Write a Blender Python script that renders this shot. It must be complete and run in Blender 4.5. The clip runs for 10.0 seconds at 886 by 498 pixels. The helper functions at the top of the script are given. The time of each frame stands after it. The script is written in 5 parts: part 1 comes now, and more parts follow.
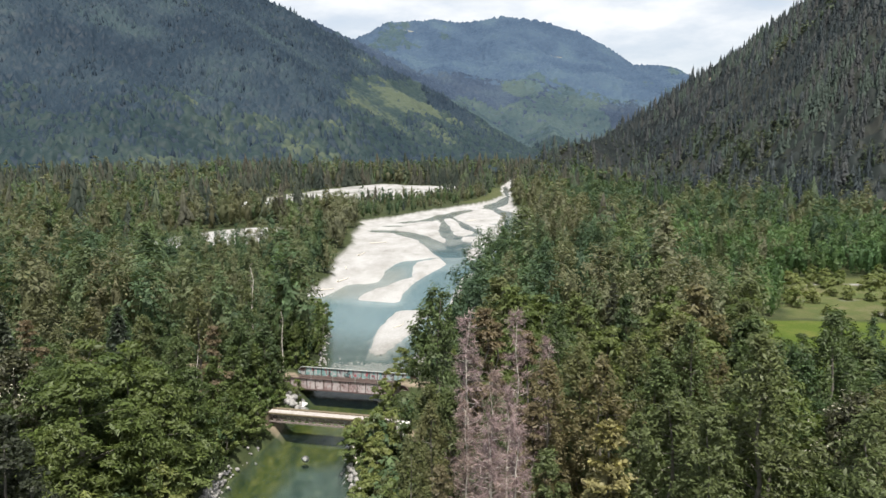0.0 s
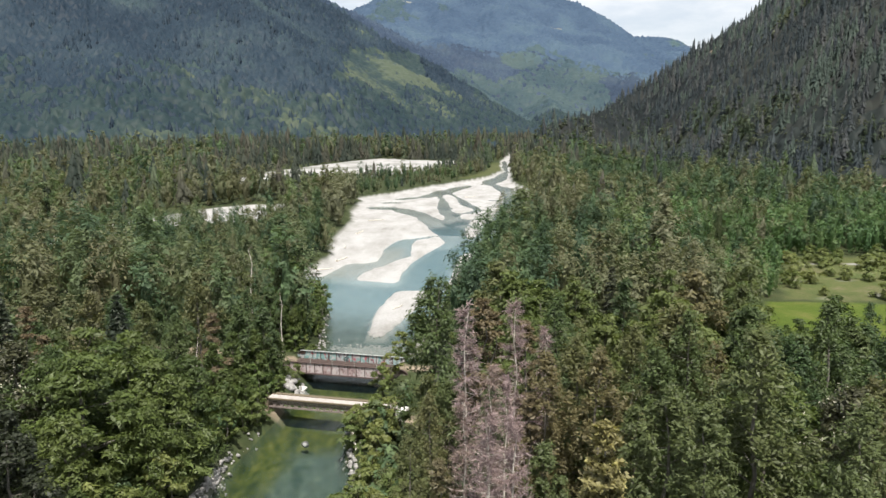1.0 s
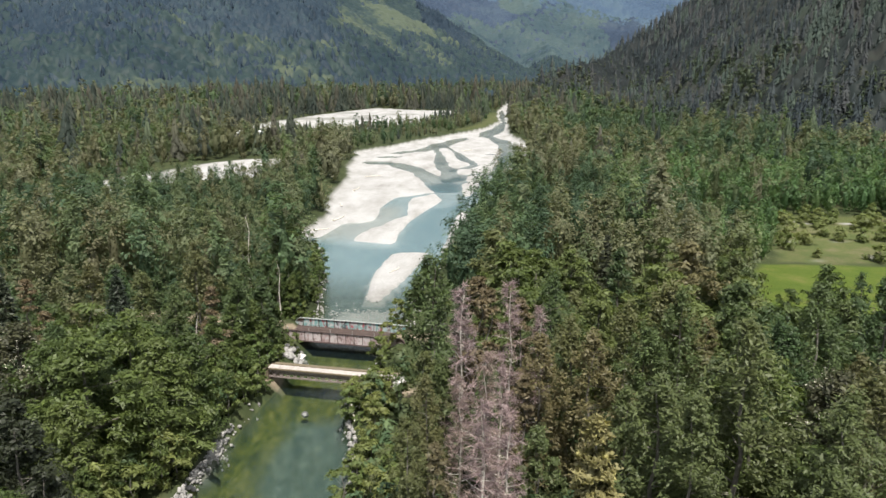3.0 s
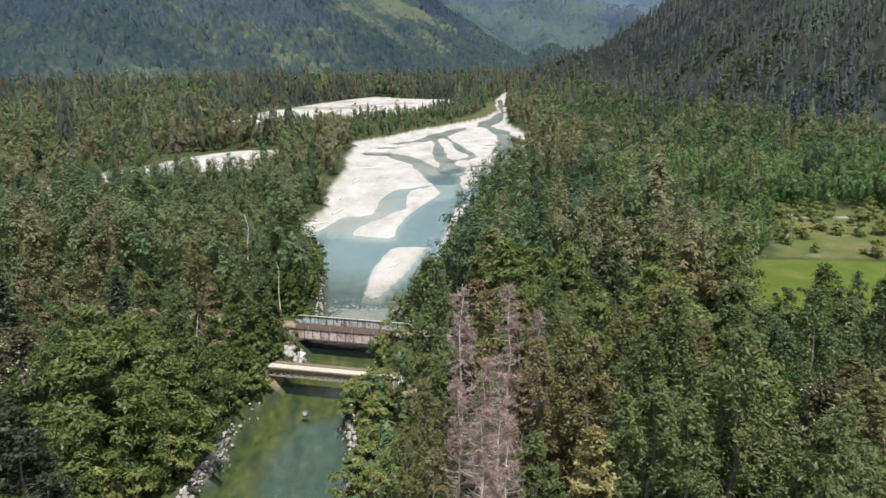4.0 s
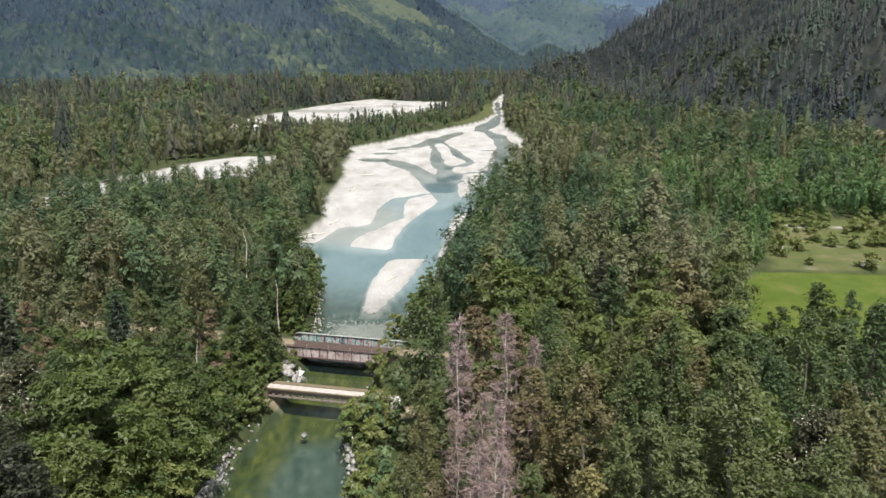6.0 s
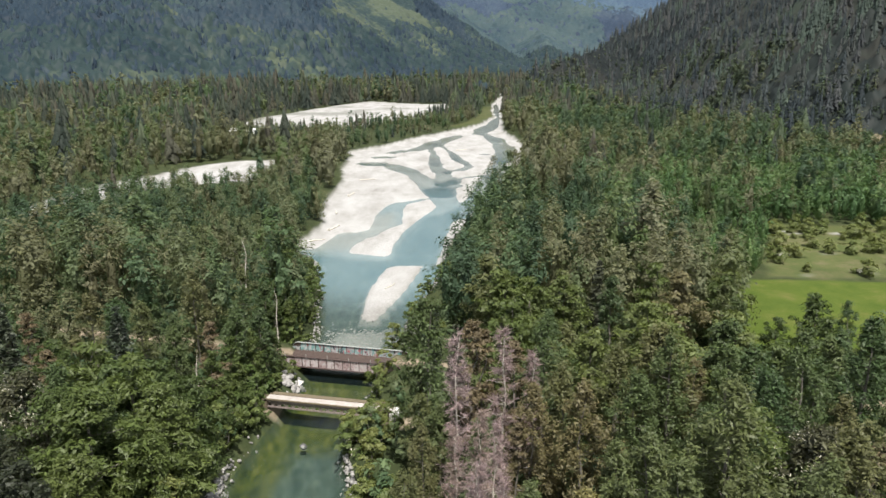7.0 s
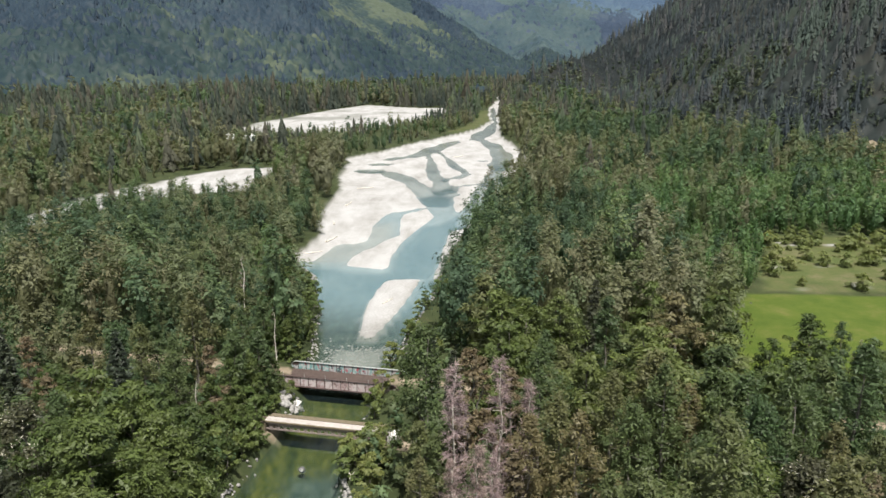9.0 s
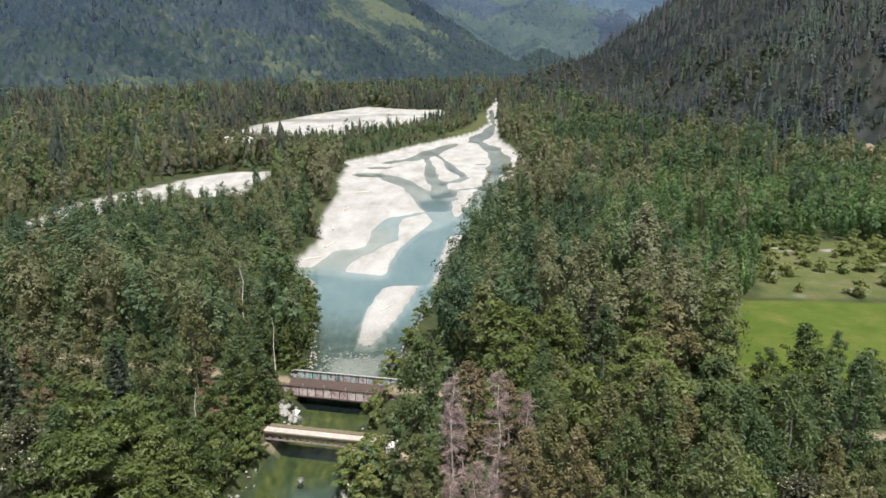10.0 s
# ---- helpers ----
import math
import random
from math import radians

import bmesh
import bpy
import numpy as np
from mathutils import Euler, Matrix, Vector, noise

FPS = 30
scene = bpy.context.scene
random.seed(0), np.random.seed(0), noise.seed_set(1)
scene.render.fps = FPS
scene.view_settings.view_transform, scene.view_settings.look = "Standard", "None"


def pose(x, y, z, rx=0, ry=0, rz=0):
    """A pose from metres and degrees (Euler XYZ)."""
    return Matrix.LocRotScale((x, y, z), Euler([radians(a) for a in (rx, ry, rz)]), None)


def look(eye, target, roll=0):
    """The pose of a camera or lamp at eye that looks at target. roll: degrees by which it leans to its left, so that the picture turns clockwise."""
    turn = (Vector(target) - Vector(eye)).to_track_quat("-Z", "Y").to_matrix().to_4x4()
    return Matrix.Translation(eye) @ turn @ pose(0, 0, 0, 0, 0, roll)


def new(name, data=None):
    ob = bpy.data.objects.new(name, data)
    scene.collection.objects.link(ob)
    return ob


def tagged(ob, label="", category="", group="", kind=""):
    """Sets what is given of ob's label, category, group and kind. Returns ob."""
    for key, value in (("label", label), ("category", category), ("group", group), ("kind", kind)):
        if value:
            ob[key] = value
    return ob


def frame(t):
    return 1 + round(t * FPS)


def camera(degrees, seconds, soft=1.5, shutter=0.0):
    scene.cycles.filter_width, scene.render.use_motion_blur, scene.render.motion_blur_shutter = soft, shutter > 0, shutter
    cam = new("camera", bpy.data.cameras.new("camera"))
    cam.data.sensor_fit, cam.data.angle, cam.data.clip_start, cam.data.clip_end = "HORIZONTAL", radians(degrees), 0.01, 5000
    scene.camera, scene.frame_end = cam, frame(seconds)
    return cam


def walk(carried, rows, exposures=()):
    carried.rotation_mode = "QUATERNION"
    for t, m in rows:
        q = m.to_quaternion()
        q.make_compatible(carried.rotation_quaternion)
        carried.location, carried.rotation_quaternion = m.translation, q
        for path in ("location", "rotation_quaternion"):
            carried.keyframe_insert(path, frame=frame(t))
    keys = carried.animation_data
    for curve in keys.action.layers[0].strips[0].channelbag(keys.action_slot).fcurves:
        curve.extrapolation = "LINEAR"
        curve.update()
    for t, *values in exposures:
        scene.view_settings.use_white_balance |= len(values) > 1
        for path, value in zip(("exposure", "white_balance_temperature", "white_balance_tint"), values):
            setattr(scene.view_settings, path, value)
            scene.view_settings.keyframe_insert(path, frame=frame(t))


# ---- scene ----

# ======== camera and its climb ========
cam = camera(63.7, 10.0, soft=1.5)
# seconds, x, y, z, yaw, pitch
PATH = [
    (0.0, -0.000, -0.000, 47.200, 0.000, -7.605),
    (0.5, 0.012, 0.213, 48.303, -0.049, -8.447),
    (1.0, 0.031, 0.390, 49.379, -0.101, -9.746),
    (1.5, 0.061, 0.497, 50.436, -0.171, -11.013),
    (2.0, 0.114, 0.531, 51.460, -0.232, -12.232),
    (2.5, 0.136, 0.563, 52.515, -0.292, -13.147),
    (4.0, -0.002, 0.637, 55.709, -0.499, -14.897),
    (4.5, -0.021, 0.653, 56.741, -0.559, -14.991),
    (5.0, -0.036, 0.657, 57.719, -0.625, -14.985),
    (5.5, -0.054, 0.663, 58.704, -0.673, -14.968),
    (7.0, 0.003, 0.504, 61.640, -0.828, -14.871),
    (7.5, 0.003, 0.471, 62.635, -0.878, -14.836),
    (8.0, -0.012, 0.478, 63.646, -0.938, -14.818),
    (8.5, -0.006, 0.500, 64.665, -0.992, -14.803),
    (9.0, 0.028, 0.540, 65.700, -1.045, -14.804),
    (9.5, 0.059, 0.561, 66.681, -1.104, -14.766),
    (10.0, 0.071, 0.569, 67.600, -1.168, -14.776),
]
EXPOSURE = 1.0
walk(cam, [(t, pose(x, y, z, 90 + pitch, 0, yaw)) for t, x, y, z, yaw, pitch in PATH], [(0.0, EXPOSURE), (2.0, EXPOSURE + 0.06), (4.5, EXPOSURE), (10.0, EXPOSURE)])

# ======== sky and sun ========
SUN_WAY = Vector((0.10, -0.38, 0.92)).normalized()  # towards the sun
world = bpy.data.worlds.new("sky")
scene.world = world
world.use_nodes = True
wt = world.node_tree
wt.nodes.clear()
sky = wt.nodes.new("ShaderNodeTexSky")
sky.sky_type = "NISHITA"
sky.sun_disc = False
sky.sun_elevation = math.asin(SUN_WAY.z)
sky.sun_rotation = math.atan2(SUN_WAY.x, SUN_WAY.y)
sky.air_density, sky.dust_density = 1.0, 2.0
coord = wt.nodes.new("ShaderNodeTexCoord")
stretch = wt.nodes.new("ShaderNodeMapping")
stretch.inputs["Scale"].default_value = (1.0, 1.0, 3.2)
cloud_noise = wt.nodes.new("ShaderNodeTexNoise")
cloud_noise.inputs["Scale"].default_value = 4.2
cloud_noise.inputs["Detail"].default_value = 7.0
cloud_noise.inputs["Roughness"].default_value = 0.58
cover = wt.nodes.new("ShaderNodeValToRGB")
cover.color_ramp.elements[0].position, cover.color_ramp.elements[0].color = 0.34, (0.55, 0.55, 0.55, 1)
cover.color_ramp.elements[1].position, cover.color_ramp.elements[1].color = 0.62, (1, 1, 1, 1)
shades = wt.nodes.new("ShaderNodeValToRGB")
shades.color_ramp.elements[0].position, shades.color_ramp.elements[0].color = 0.42, (4.9, 5.15, 5.5, 1)
shades.color_ramp.elements[1].position, shades.color_ramp.elements[1].color = 0.66, (6.5, 6.6, 6.7, 1)
blend = wt.nodes.new("ShaderNodeMixRGB")
back = wt.nodes.new("ShaderNodeBackground")
back.inputs["Strength"].default_value = 0.085
wout = wt.nodes.new("ShaderNodeOutputWorld")
wt.links.new(coord.outputs["Generated"], stretch.inputs["Vector"])
wt.links.new(stretch.outputs[0], cloud_noise.inputs["Vector"])
wt.links.new(cloud_noise.outputs[0], cover.inputs[0])
wt.links.new(cloud_noise.outputs[0], shades.inputs[0])
wt.links.new(cover.outputs[0], blend.inputs[0])
wt.links.new(sky.outputs[0], blend.inputs[1])
wt.links.new(shades.outputs[0], blend.inputs[2])
wt.links.new(blend.outputs[0], back.inputs[0])
wt.links.new(back.outputs[0], wout.inputs[0])

sun_data = bpy.data.lights.new("sun", "SUN")
sun_data.energy, sun_data.angle, sun_data.color = 4.1, radians(0.6), (1.0, 0.95, 0.87)
sun = new("sun", sun_data)
sun.matrix_world = look((-200, -150, 400), Vector((-200, -150, 400)) - SUN_WAY)


# ======== small tools ========
def lattice(i, j, seed):
    v = np.sin(i * 127.1 + j * 311.7 + seed * 74.7) * 43758.5453
    return v - np.floor(v)


def vnoise(x, y, size, seed=0):
    """Smooth noise from 0 to 1 with cells of that size."""
    x, y = np.asarray(x, float) / size, np.asarray(y, float) / size
    i, j = np.floor(x), np.floor(y)
    u, v = x - i, y - j
    u, v = u * u * (3 - 2 * u), v * v * (3 - 2 * v)
    a, b = lattice(i, j, seed), lattice(i + 1, j, seed)
    c, d = lattice(i, j + 1, seed), lattice(i + 1, j + 1, seed)
    return (a * (1 - u) + b * u) * (1 - v) + (c * (1 - u) + d * u) * v


def fbm(x, y, size, seed=0, octaves=4):
    total, weight = 0, 0
    for k in range(octaves):
        total, weight = total + vnoise(x, y, size / 2 ** k, seed + k) / 2 ** k, weight + 1 / 2 ** k
    return total / weight


def step(a, b, v):
    s = np.clip((v - a) / (b - a), 0, 1)
    return s * s * (3 - 2 * s)


def along(px, py, line):
    """Distance to a polyline of (x, y, ...) points and the other columns carried along it."""
    best = np.full(np.shape(px), 1e9)
    carry = np.zeros(np.shape(px) + (len(line[0]) - 2,))
    for p, q in zip(line, line[1:]):
        dx, dy = q[0] - p[0], q[1] - p[1]
        s = np.clip(((px - p[0]) * dx + (py - p[1]) * dy) / (dx * dx + dy * dy), 0, 1)
        d = np.hypot(px - p[0] - s * dx, py - p[1] - s * dy)
        near = d < best
        best = np.where(near, d, best)
        for k in range(2, len(p)):
            carry[..., k - 2] = np.where(near, p[k] + s * (q[k] - p[k]), carry[..., k - 2])
    return best, carry


def mesh_from(name, verts, faces, material=None, smooth=False, **attributes):
    """A mesh from numpy arrays of corners and of faces with equal corner counts, with point attributes."""
    me = bpy.data.meshes.new(name)
    verts, faces = np.asarray(verts, np.float32), np.asarray(faces, np.int32)
    n, k = faces.shape
    me.vertices.add(len(verts))
    me.vertices.foreach_set("co", verts.ravel())
    me.loops.add(n * k)
    me.loops.foreach_set("vertex_index", faces.ravel())
    me.polygons.add(n)
    me.polygons.foreach_set("loop_start", np.arange(0, n * k, k, dtype=np.int32))
    if smooth:
        me.polygons.foreach_set("use_smooth", np.ones(n, bool))
    for key, values in attributes.items():
        me.attributes.new(key, "FLOAT", "POINT").data.foreach_set("value", np.asarray(values, np.float32))
    me.update(calc_edges=True)
    me.validate()
    if material:
        me.materials.append(material)
    return me


def part(name, bm, material, parent, label=""):
    """Links a bmesh as one mesh object under a thing or a part."""
    me = bpy.data.meshes.new(name)
    bm.to_mesh(me)
    bm.free()
    me.materials.append(material)
    ob = new(name, me)
    ob.parent = parent
    return tagged(ob, label)


def box(size, centre=(0, 0, 0), bevel=0.0, turn=None):
    bm = bmesh.new()
    bmesh.ops.create_cube(bm, size=1)
    bmesh.ops.scale(bm, vec=size, verts=bm.verts)
    if bevel:
        bmesh.ops.bevel(bm, geom=bm.edges[:], offset=bevel, segments=1, affect="EDGES")
    if turn:
        bmesh.ops.rotate(bm, cent=(0, 0, 0), matrix=Euler(turn).to_matrix(), verts=bm.verts)
    bmesh.ops.translate(bm, vec=centre, verts=bm.verts)
    return bm


def tube(points, radii, sides=6):
    """Corners and faces of a tapering tube along points."""
    points = [Vector(p) for p in points]
    verts, faces = [], []
    for i, (p, r) in enumerate(zip(points, radii)):
        way = (points[min(i + 1, len(points) - 1)] - points[max(i - 1, 0)]).normalized()
        side = way.cross(Vector((0.31, 0.95, 0.05))).normalized()
        other = way.cross(side)
        for k in range(sides):
            a = 2 * math.pi * k / sides
            verts.append(tuple(p + side * (r * math.cos(a)) + other * (r * math.sin(a))))
    for i in range(len(points) - 1):
        for k in range(sides):
            a, b = i * sides + k, i * sides + (k + 1) % sides
            faces.append((a, b, b + sides, a + sides))
    return verts, faces


# ======== materials ========
def nodes_of(name):
    m = bpy.data.materials.new(name)
    m.use_nodes = True
    t = m.node_tree
    t.nodes.clear()
    out = t.nodes.new("ShaderNodeOutputMaterial")
    return m, t, out


def ramp_of(t, stops, link, mode="LINEAR"):
    r = t.nodes.new("ShaderNodeValToRGB")
    r.color_ramp.interpolation = mode
    while len(r.color_ramp.elements) < len(stops):
        r.color_ramp.elements.new(0.5)
    for e, (p, c) in zip(r.color_ramp.elements, stops):
        e.position, e.color = p, (*c, 1)
    t.links.new(link, r.inputs[0])
    return r.outputs[0]


def math_of(t, kind, a, b):
    n = t.nodes.new("ShaderNodeMath")
    n.operation = kind
    for k, v in enumerate((a, b)):
        if isinstance(v, (int, float)):
            n.inputs[k].default_value = v
        else:
            t.links.new(v, n.inputs[k])
    return n.outputs[0]


def mix_of(t, factor, a, b, kind="MIX"):
    n = t.nodes.new("ShaderNodeMixRGB")
    n.blend_type = kind
    for k, v in enumerate((factor, a, b)):
        if isinstance(v, (int, float)):
            n.inputs[k].default_value = v
        elif isinstance(v, tuple):
            n.inputs[k].default_value = (*v, 1)
        else:
            t.links.new(v, n.inputs[k])
    return n.outputs[0]


def noise_of(t, size, detail=4.0, rough=0.55, stretch=(1, 1, 1), place="Object"):
    c = t.nodes.new("ShaderNodeTexCoord")
    m = t.nodes.new("ShaderNodeMapping")
    m.inputs["Scale"].default_value = tuple(s / size for s in stretch)
    n = t.nodes.new("ShaderNodeTexNoise")
    n.inputs["Scale"].default_value = 1.0
    n.inputs["Detail"].default_value = detail
    n.inputs["Roughness"].default_value = rough
    t.links.new(c.outputs[place], m.inputs[0])
    t.links.new(m.outputs[0], n.inputs["Vector"])
    return n.outputs[0]


def attr_of(t, name):
    n = t.nodes.new("ShaderNodeAttribute")
    n.attribute_name = name
    return n.outputs["Fac"]


def bump_of(t, height, strength, distance):
    n = t.nodes.new("ShaderNodeBump")
    n.inputs["Strength"].default_value, n.inputs["Distance"].default_value = strength, distance
    t.links.new(height, n.inputs["Height"])
    return n.outputs[0]


def surface(name, stops, size, rough=0.8, metal=0.0, bump=0.3, fine=0.12, depth=0.02, stretch=(1, 1, 1)):
    """A worn surface: a ramp of colours over coarse noise, mottled by fine noise, with relief."""
    m, t, out = nodes_of(name)
    p = t.nodes.new("ShaderNodeBsdfPrincipled")
    p.inputs["Roughness"].default_value, p.inputs["Metallic"].default_value = rough, metal
    colour = ramp_of(t, stops, noise_of(t, size, 5, 0.6, stretch))
    grain = noise_of(t, fine, 3, 0.6)
    colour = mix_of(t, 0.35, colour, ramp_of(t, [(0.3, (0.55, 0.55, 0.55)), (0.7, (1.3, 1.3, 1.3))], grain), "MULTIPLY")
    t.links.new(colour, p.inputs["Base Color"])
    t.links.new(bump_of(t, grain, bump, depth), p.inputs["Normal"])
    t.links.new(p.outputs[0], out.inputs[0])
    return m


def foliage(name, stops, per_tree="object", glow=0.30, spread=0.45, shine=0.35, gaps=0.0, full=0.50):
    """Leaves: the tree's own hue from a ramp, each leaf spray a little lighter or darker; light passes through,
    and between the single leaves of a spray there are gaps of that size."""
    m, t, out = nodes_of(name)
    if per_tree == "object":
        parts = t.nodes.new("ShaderNodeSeparateColor")
        t.links.new(t.nodes.new("ShaderNodeObjectInfo").outputs["Color"], parts.inputs[0])
        tone = parts.outputs[0]
    else:
        tone = attr_of(t, "tone")
    colour = ramp_of(t, [(k, (c[0] * 1.05, c[1], c[2] * 1.04 * (1.27 if per_tree == "tone" else 1.12))) for k, c in stops], tone)
    island = t.nodes.new("ShaderNodeNewGeometry").outputs["Random Per Island"]
    lo, hi = 1 - spread, 1 + spread
    colour = mix_of(t, 1.0, colour, ramp_of(t, [(0.0, (lo, lo, lo)), (0.85, (1, 1, 1)), (1.0, (hi, hi, hi * 0.9))], island), "MULTIPLY")
    p = t.nodes.new("ShaderNodeBsdfPrincipled")
    p.inputs["Roughness"].default_value = 0.55
    p.inputs["Specular IOR Level"].default_value = shine
    t.links.new(colour, p.inputs["Base Color"])
    through_leaf = t.nodes.new("ShaderNodeBsdfTranslucent")
    t.links.new(mix_of(t, 1.0, colour, (1.15, 1.2, 0.7), "MULTIPLY"), through_leaf.inputs[0])
    mixed = t.nodes.new("ShaderNodeMixShader")
    mixed.inputs[0].default_value = glow
    t.links.new(p.outputs[0], mixed.inputs[1])
    t.links.new(through_leaf.outputs[0], mixed.inputs[2])
    if gaps:
        leaf_here = math_of(t, "GREATER_THAN", noise_of(t, gaps, 2, 0.5), full)
        cut_out = t.nodes.new("ShaderNodeMixShader")
        t.links.new(leaf_here, cut_out.inputs[0])
        t.links.new(t.nodes.new("ShaderNodeBsdfTransparent").outputs[0], cut_out.inputs[1])
        t.links.new(mixed.outputs[0], cut_out.inputs[2])
        mixed = cut_out
    t.links.new(mixed.outputs[0], out.inputs[0])
    return m


MAPLE = [(0.0, (0.052, 0.082, 0.019)), (0.3, (0.075, 0.108, 0.024)), (0.7, (0.092, 0.123, 0.030)), (1.0, (0.108, 0.138, 0.037))]
COTTON = [(0.0, (0.043, 0.079, 0.025)), (0.35, (0.069, 0.103, 0.031)), (0.6, (0.093, 0.112, 0.037)), (0.82, (0.125, 0.116, 0.046)), (1.0, (0.155, 0.124, 0.058))]
ALDER = [(0.0, (0.048, 0.082, 0.028)), (0.4, (0.074, 0.108, 0.033)), (0.8, (0.108, 0.124, 0.042)), (1.0, (0.136, 0.130, 0.054))]
FIR = [(0.0, (0.034, 0.050, 0.026)), (0.5, (0.048, 0.064, 0.032)), (1.0, (0.072, 0.070, 0.038))]
MIXED = [(0.0, (0.050, 0.088, 0.038)), (0.22, (0.074, 0.122, 0.042)), (0.42, (0.114, 0.140, 0.056)), (0.6, (0.128, 0.140, 0.060)), (0.76, (0.120, 0.122, 0.054)), (0.88, (0.088, 0.146, 0.040)), (1.0, (0.136, 0.148, 0.070))]
m_maple = foliage("maple_leaves", MAPLE, spread=0.28, gaps=0.20, full=0.43)
m_cotton = foliage("cottonwood_leaves", COTTON, spread=0.28, gaps=0.15, full=0.44)
m_alder = foliage("alder_leaves", ALDER, spread=0.28, gaps=0.17, full=0.43)
m_yellow = foliage("yellow_leaves", [(0.0, (0.20, 0.195, 0.070)), (1.0, (0.23, 0.215, 0.080))], gaps=0.25, full=0.47)
m_fir = foliage("fir_needles", FIR, glow=0.12, gaps=0.22, full=0.47)
m_twig = foliage("dead_twigs", [(0.0, (0.235, 0.180, 0.152)), (0.6, (0.27, 0.212, 0.184)), (1.0, (0.23, 0.180, 0.135))], glow=0.1)
m_rust = foliage("rusty_leaves", [(0.0, (0.140, 0.112, 0.058)), (1.0, (0.132, 0.122, 0.060))], spread=0.28, gaps=0.22, full=0.49)
m_shrub = foliage("shrub_leaves", [(0.0, (0.074, 0.118, 0.028)), (0.6, (0.112, 0.150, 0.038)), (1.0, (0.152, 0.180, 0.048))], spread=0.25, gaps=0.2, full=0.40)
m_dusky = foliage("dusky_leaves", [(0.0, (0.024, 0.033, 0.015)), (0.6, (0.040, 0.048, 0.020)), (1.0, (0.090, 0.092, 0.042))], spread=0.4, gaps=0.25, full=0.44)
m_mixed = foliage("mixed_leaves", MIXED, "tone", glow=0.30, spread=0.22, shine=0.2, gaps=0.42, full=0.45)
m_young = foliage("sapling_leaves", [(0.0, (0.052, 0.110, 0.030)), (0.5, (0.082, 0.150, 0.036)), (0.8, (0.110, 0.165, 0.050)), (1.0, (0.125, 0.140, 0.062))], "tone", spread=0.24, gaps=0.38, full=0.47)
# under-cover between the slope's trees: gap shade put into its near-black colour
m_shaded_firs = foliage("shaded_conifer_needles", [(0.0, (0.010, 0.014, 0.011)), (0.4, (0.014, 0.019, 0.015)), (0.7, (0.021, 0.023, 0.017)), (1.0, (0.020, 0.028, 0.018))], "tone", glow=0.05, spread=0.3, shine=0.08)
m_slope_firs = foliage("slope_conifer_needles", [(0.0, (0.031, 0.043, 0.037)), (0.4, (0.043, 0.056, 0.046)), (0.7, (0.061, 0.067, 0.053)), (1.0, (0.056, 0.080, 0.052))], "tone", glow=0.2, spread=0.22, shine=0.08, gaps=1.0, full=0.43)
# haze is painted into the next five: bluer and paler with distance
m_far_firs = foliage("far_hazed_needles", [(0.0, (0.013, 0.024, 0.028)), (0.5, (0.018, 0.032, 0.035)), (0.8, (0.024, 0.039, 0.039)), (1.0, (0.028, 0.047, 0.042))], "tone", glow=0.05, spread=0.2, shine=0.08)
m_middle_firs = foliage("middle_hazed_needles", [(0.0, (0.023, 0.038, 0.047)), (0.5, (0.031, 0.049, 0.059)), (1.0, (0.040, 0.062, 0.066))], "tone", glow=0.05, spread=0.15, shine=0.08)
m_middle_leaf = foliage("middle_hazed_leaves", [(0.0, (0.030, 0.054, 0.050)), (1.0, (0.050, 0.078, 0.060))], "tone", glow=0.1, spread=0.15, shine=0.1)
m_distant = foliage("distant_hazed_needles", [(0.0, (0.033, 0.058, 0.072)), (0.5, (0.042, 0.071, 0.084)), (1.0, (0.052, 0.086, 0.090))], "tone", glow=0.05, spread=0.1, shine=0.08)
m_distant_leaf = foliage("distant_hazed_leaves", [(0.0, (0.034, 0.062, 0.060)), (1.0, (0.052, 0.085, 0.070))], "tone", glow=0.1, spread=0.1, shine=0.1)
m_floor_firs = foliage("brown_conifer_needles", [(0.0, (0.030, 0.042, 0.026)), (0.4, (0.042, 0.053, 0.030)), (0.7, (0.062, 0.062, 0.036)), (1.0, (0.054, 0.078, 0.036))], "tone", glow=0.2, spread=0.25, shine=0.1, gaps=0.8, full=0.42)
SLOPE_LEAF = [(0.0, (0.054, 0.080, 0.042)), (0.5, (0.074, 0.100, 0.050)), (1.0, (0.096, 0.112, 0.060))]
m_slope_leaf = foliage("slope_leaves", SLOPE_LEAF, "tone", glow=0.3, spread=0.2, shine=0.15)
m_slope_spray = foliage("slope_leaf_sprays", SLOPE_LEAF, "tone", glow=0.3, spread=0.2, shine=0.15, gaps=0.6, full=0.44)
# far slope's leaf colour takes haze too, as blue in its darker tones
m_far_leaf = foliage("far_hazed_leaves", [(0.0, (0.018, 0.036, 0.032)), (0.5, (0.025, 0.045, 0.036)), (0.8, (0.034, 0.056, 0.040)), (1.0, (0.070, 0.094, 0.050))], "tone", glow=0.15, spread=0.2, shine=0.1)
m_bark = surface("bark", [(0.3, (0.085, 0.075, 0.064)), (0.7, (0.19, 0.175, 0.15))], 0.6, 0.9, bump=0.5)
m_pale_bark = surface("pale_dead_wood", [(0.3, (0.42, 0.38, 0.33)), (0.7, (0.62, 0.58, 0.52))], 0.6, 0.9)
m_rock = surface("river_rock", [(0.25, (0.12, 0.115, 0.11)), (0.75, (0.34, 0.33, 0.315))], 0.9, 0.85, fine=0.2, depth=0.05)
m_steel = surface("rusty_painted_steel", [(0.3, (0.058, 0.038, 0.034)), (0.7, (0.115, 0.078, 0.070))], 0.8, 0.7, 0.2)
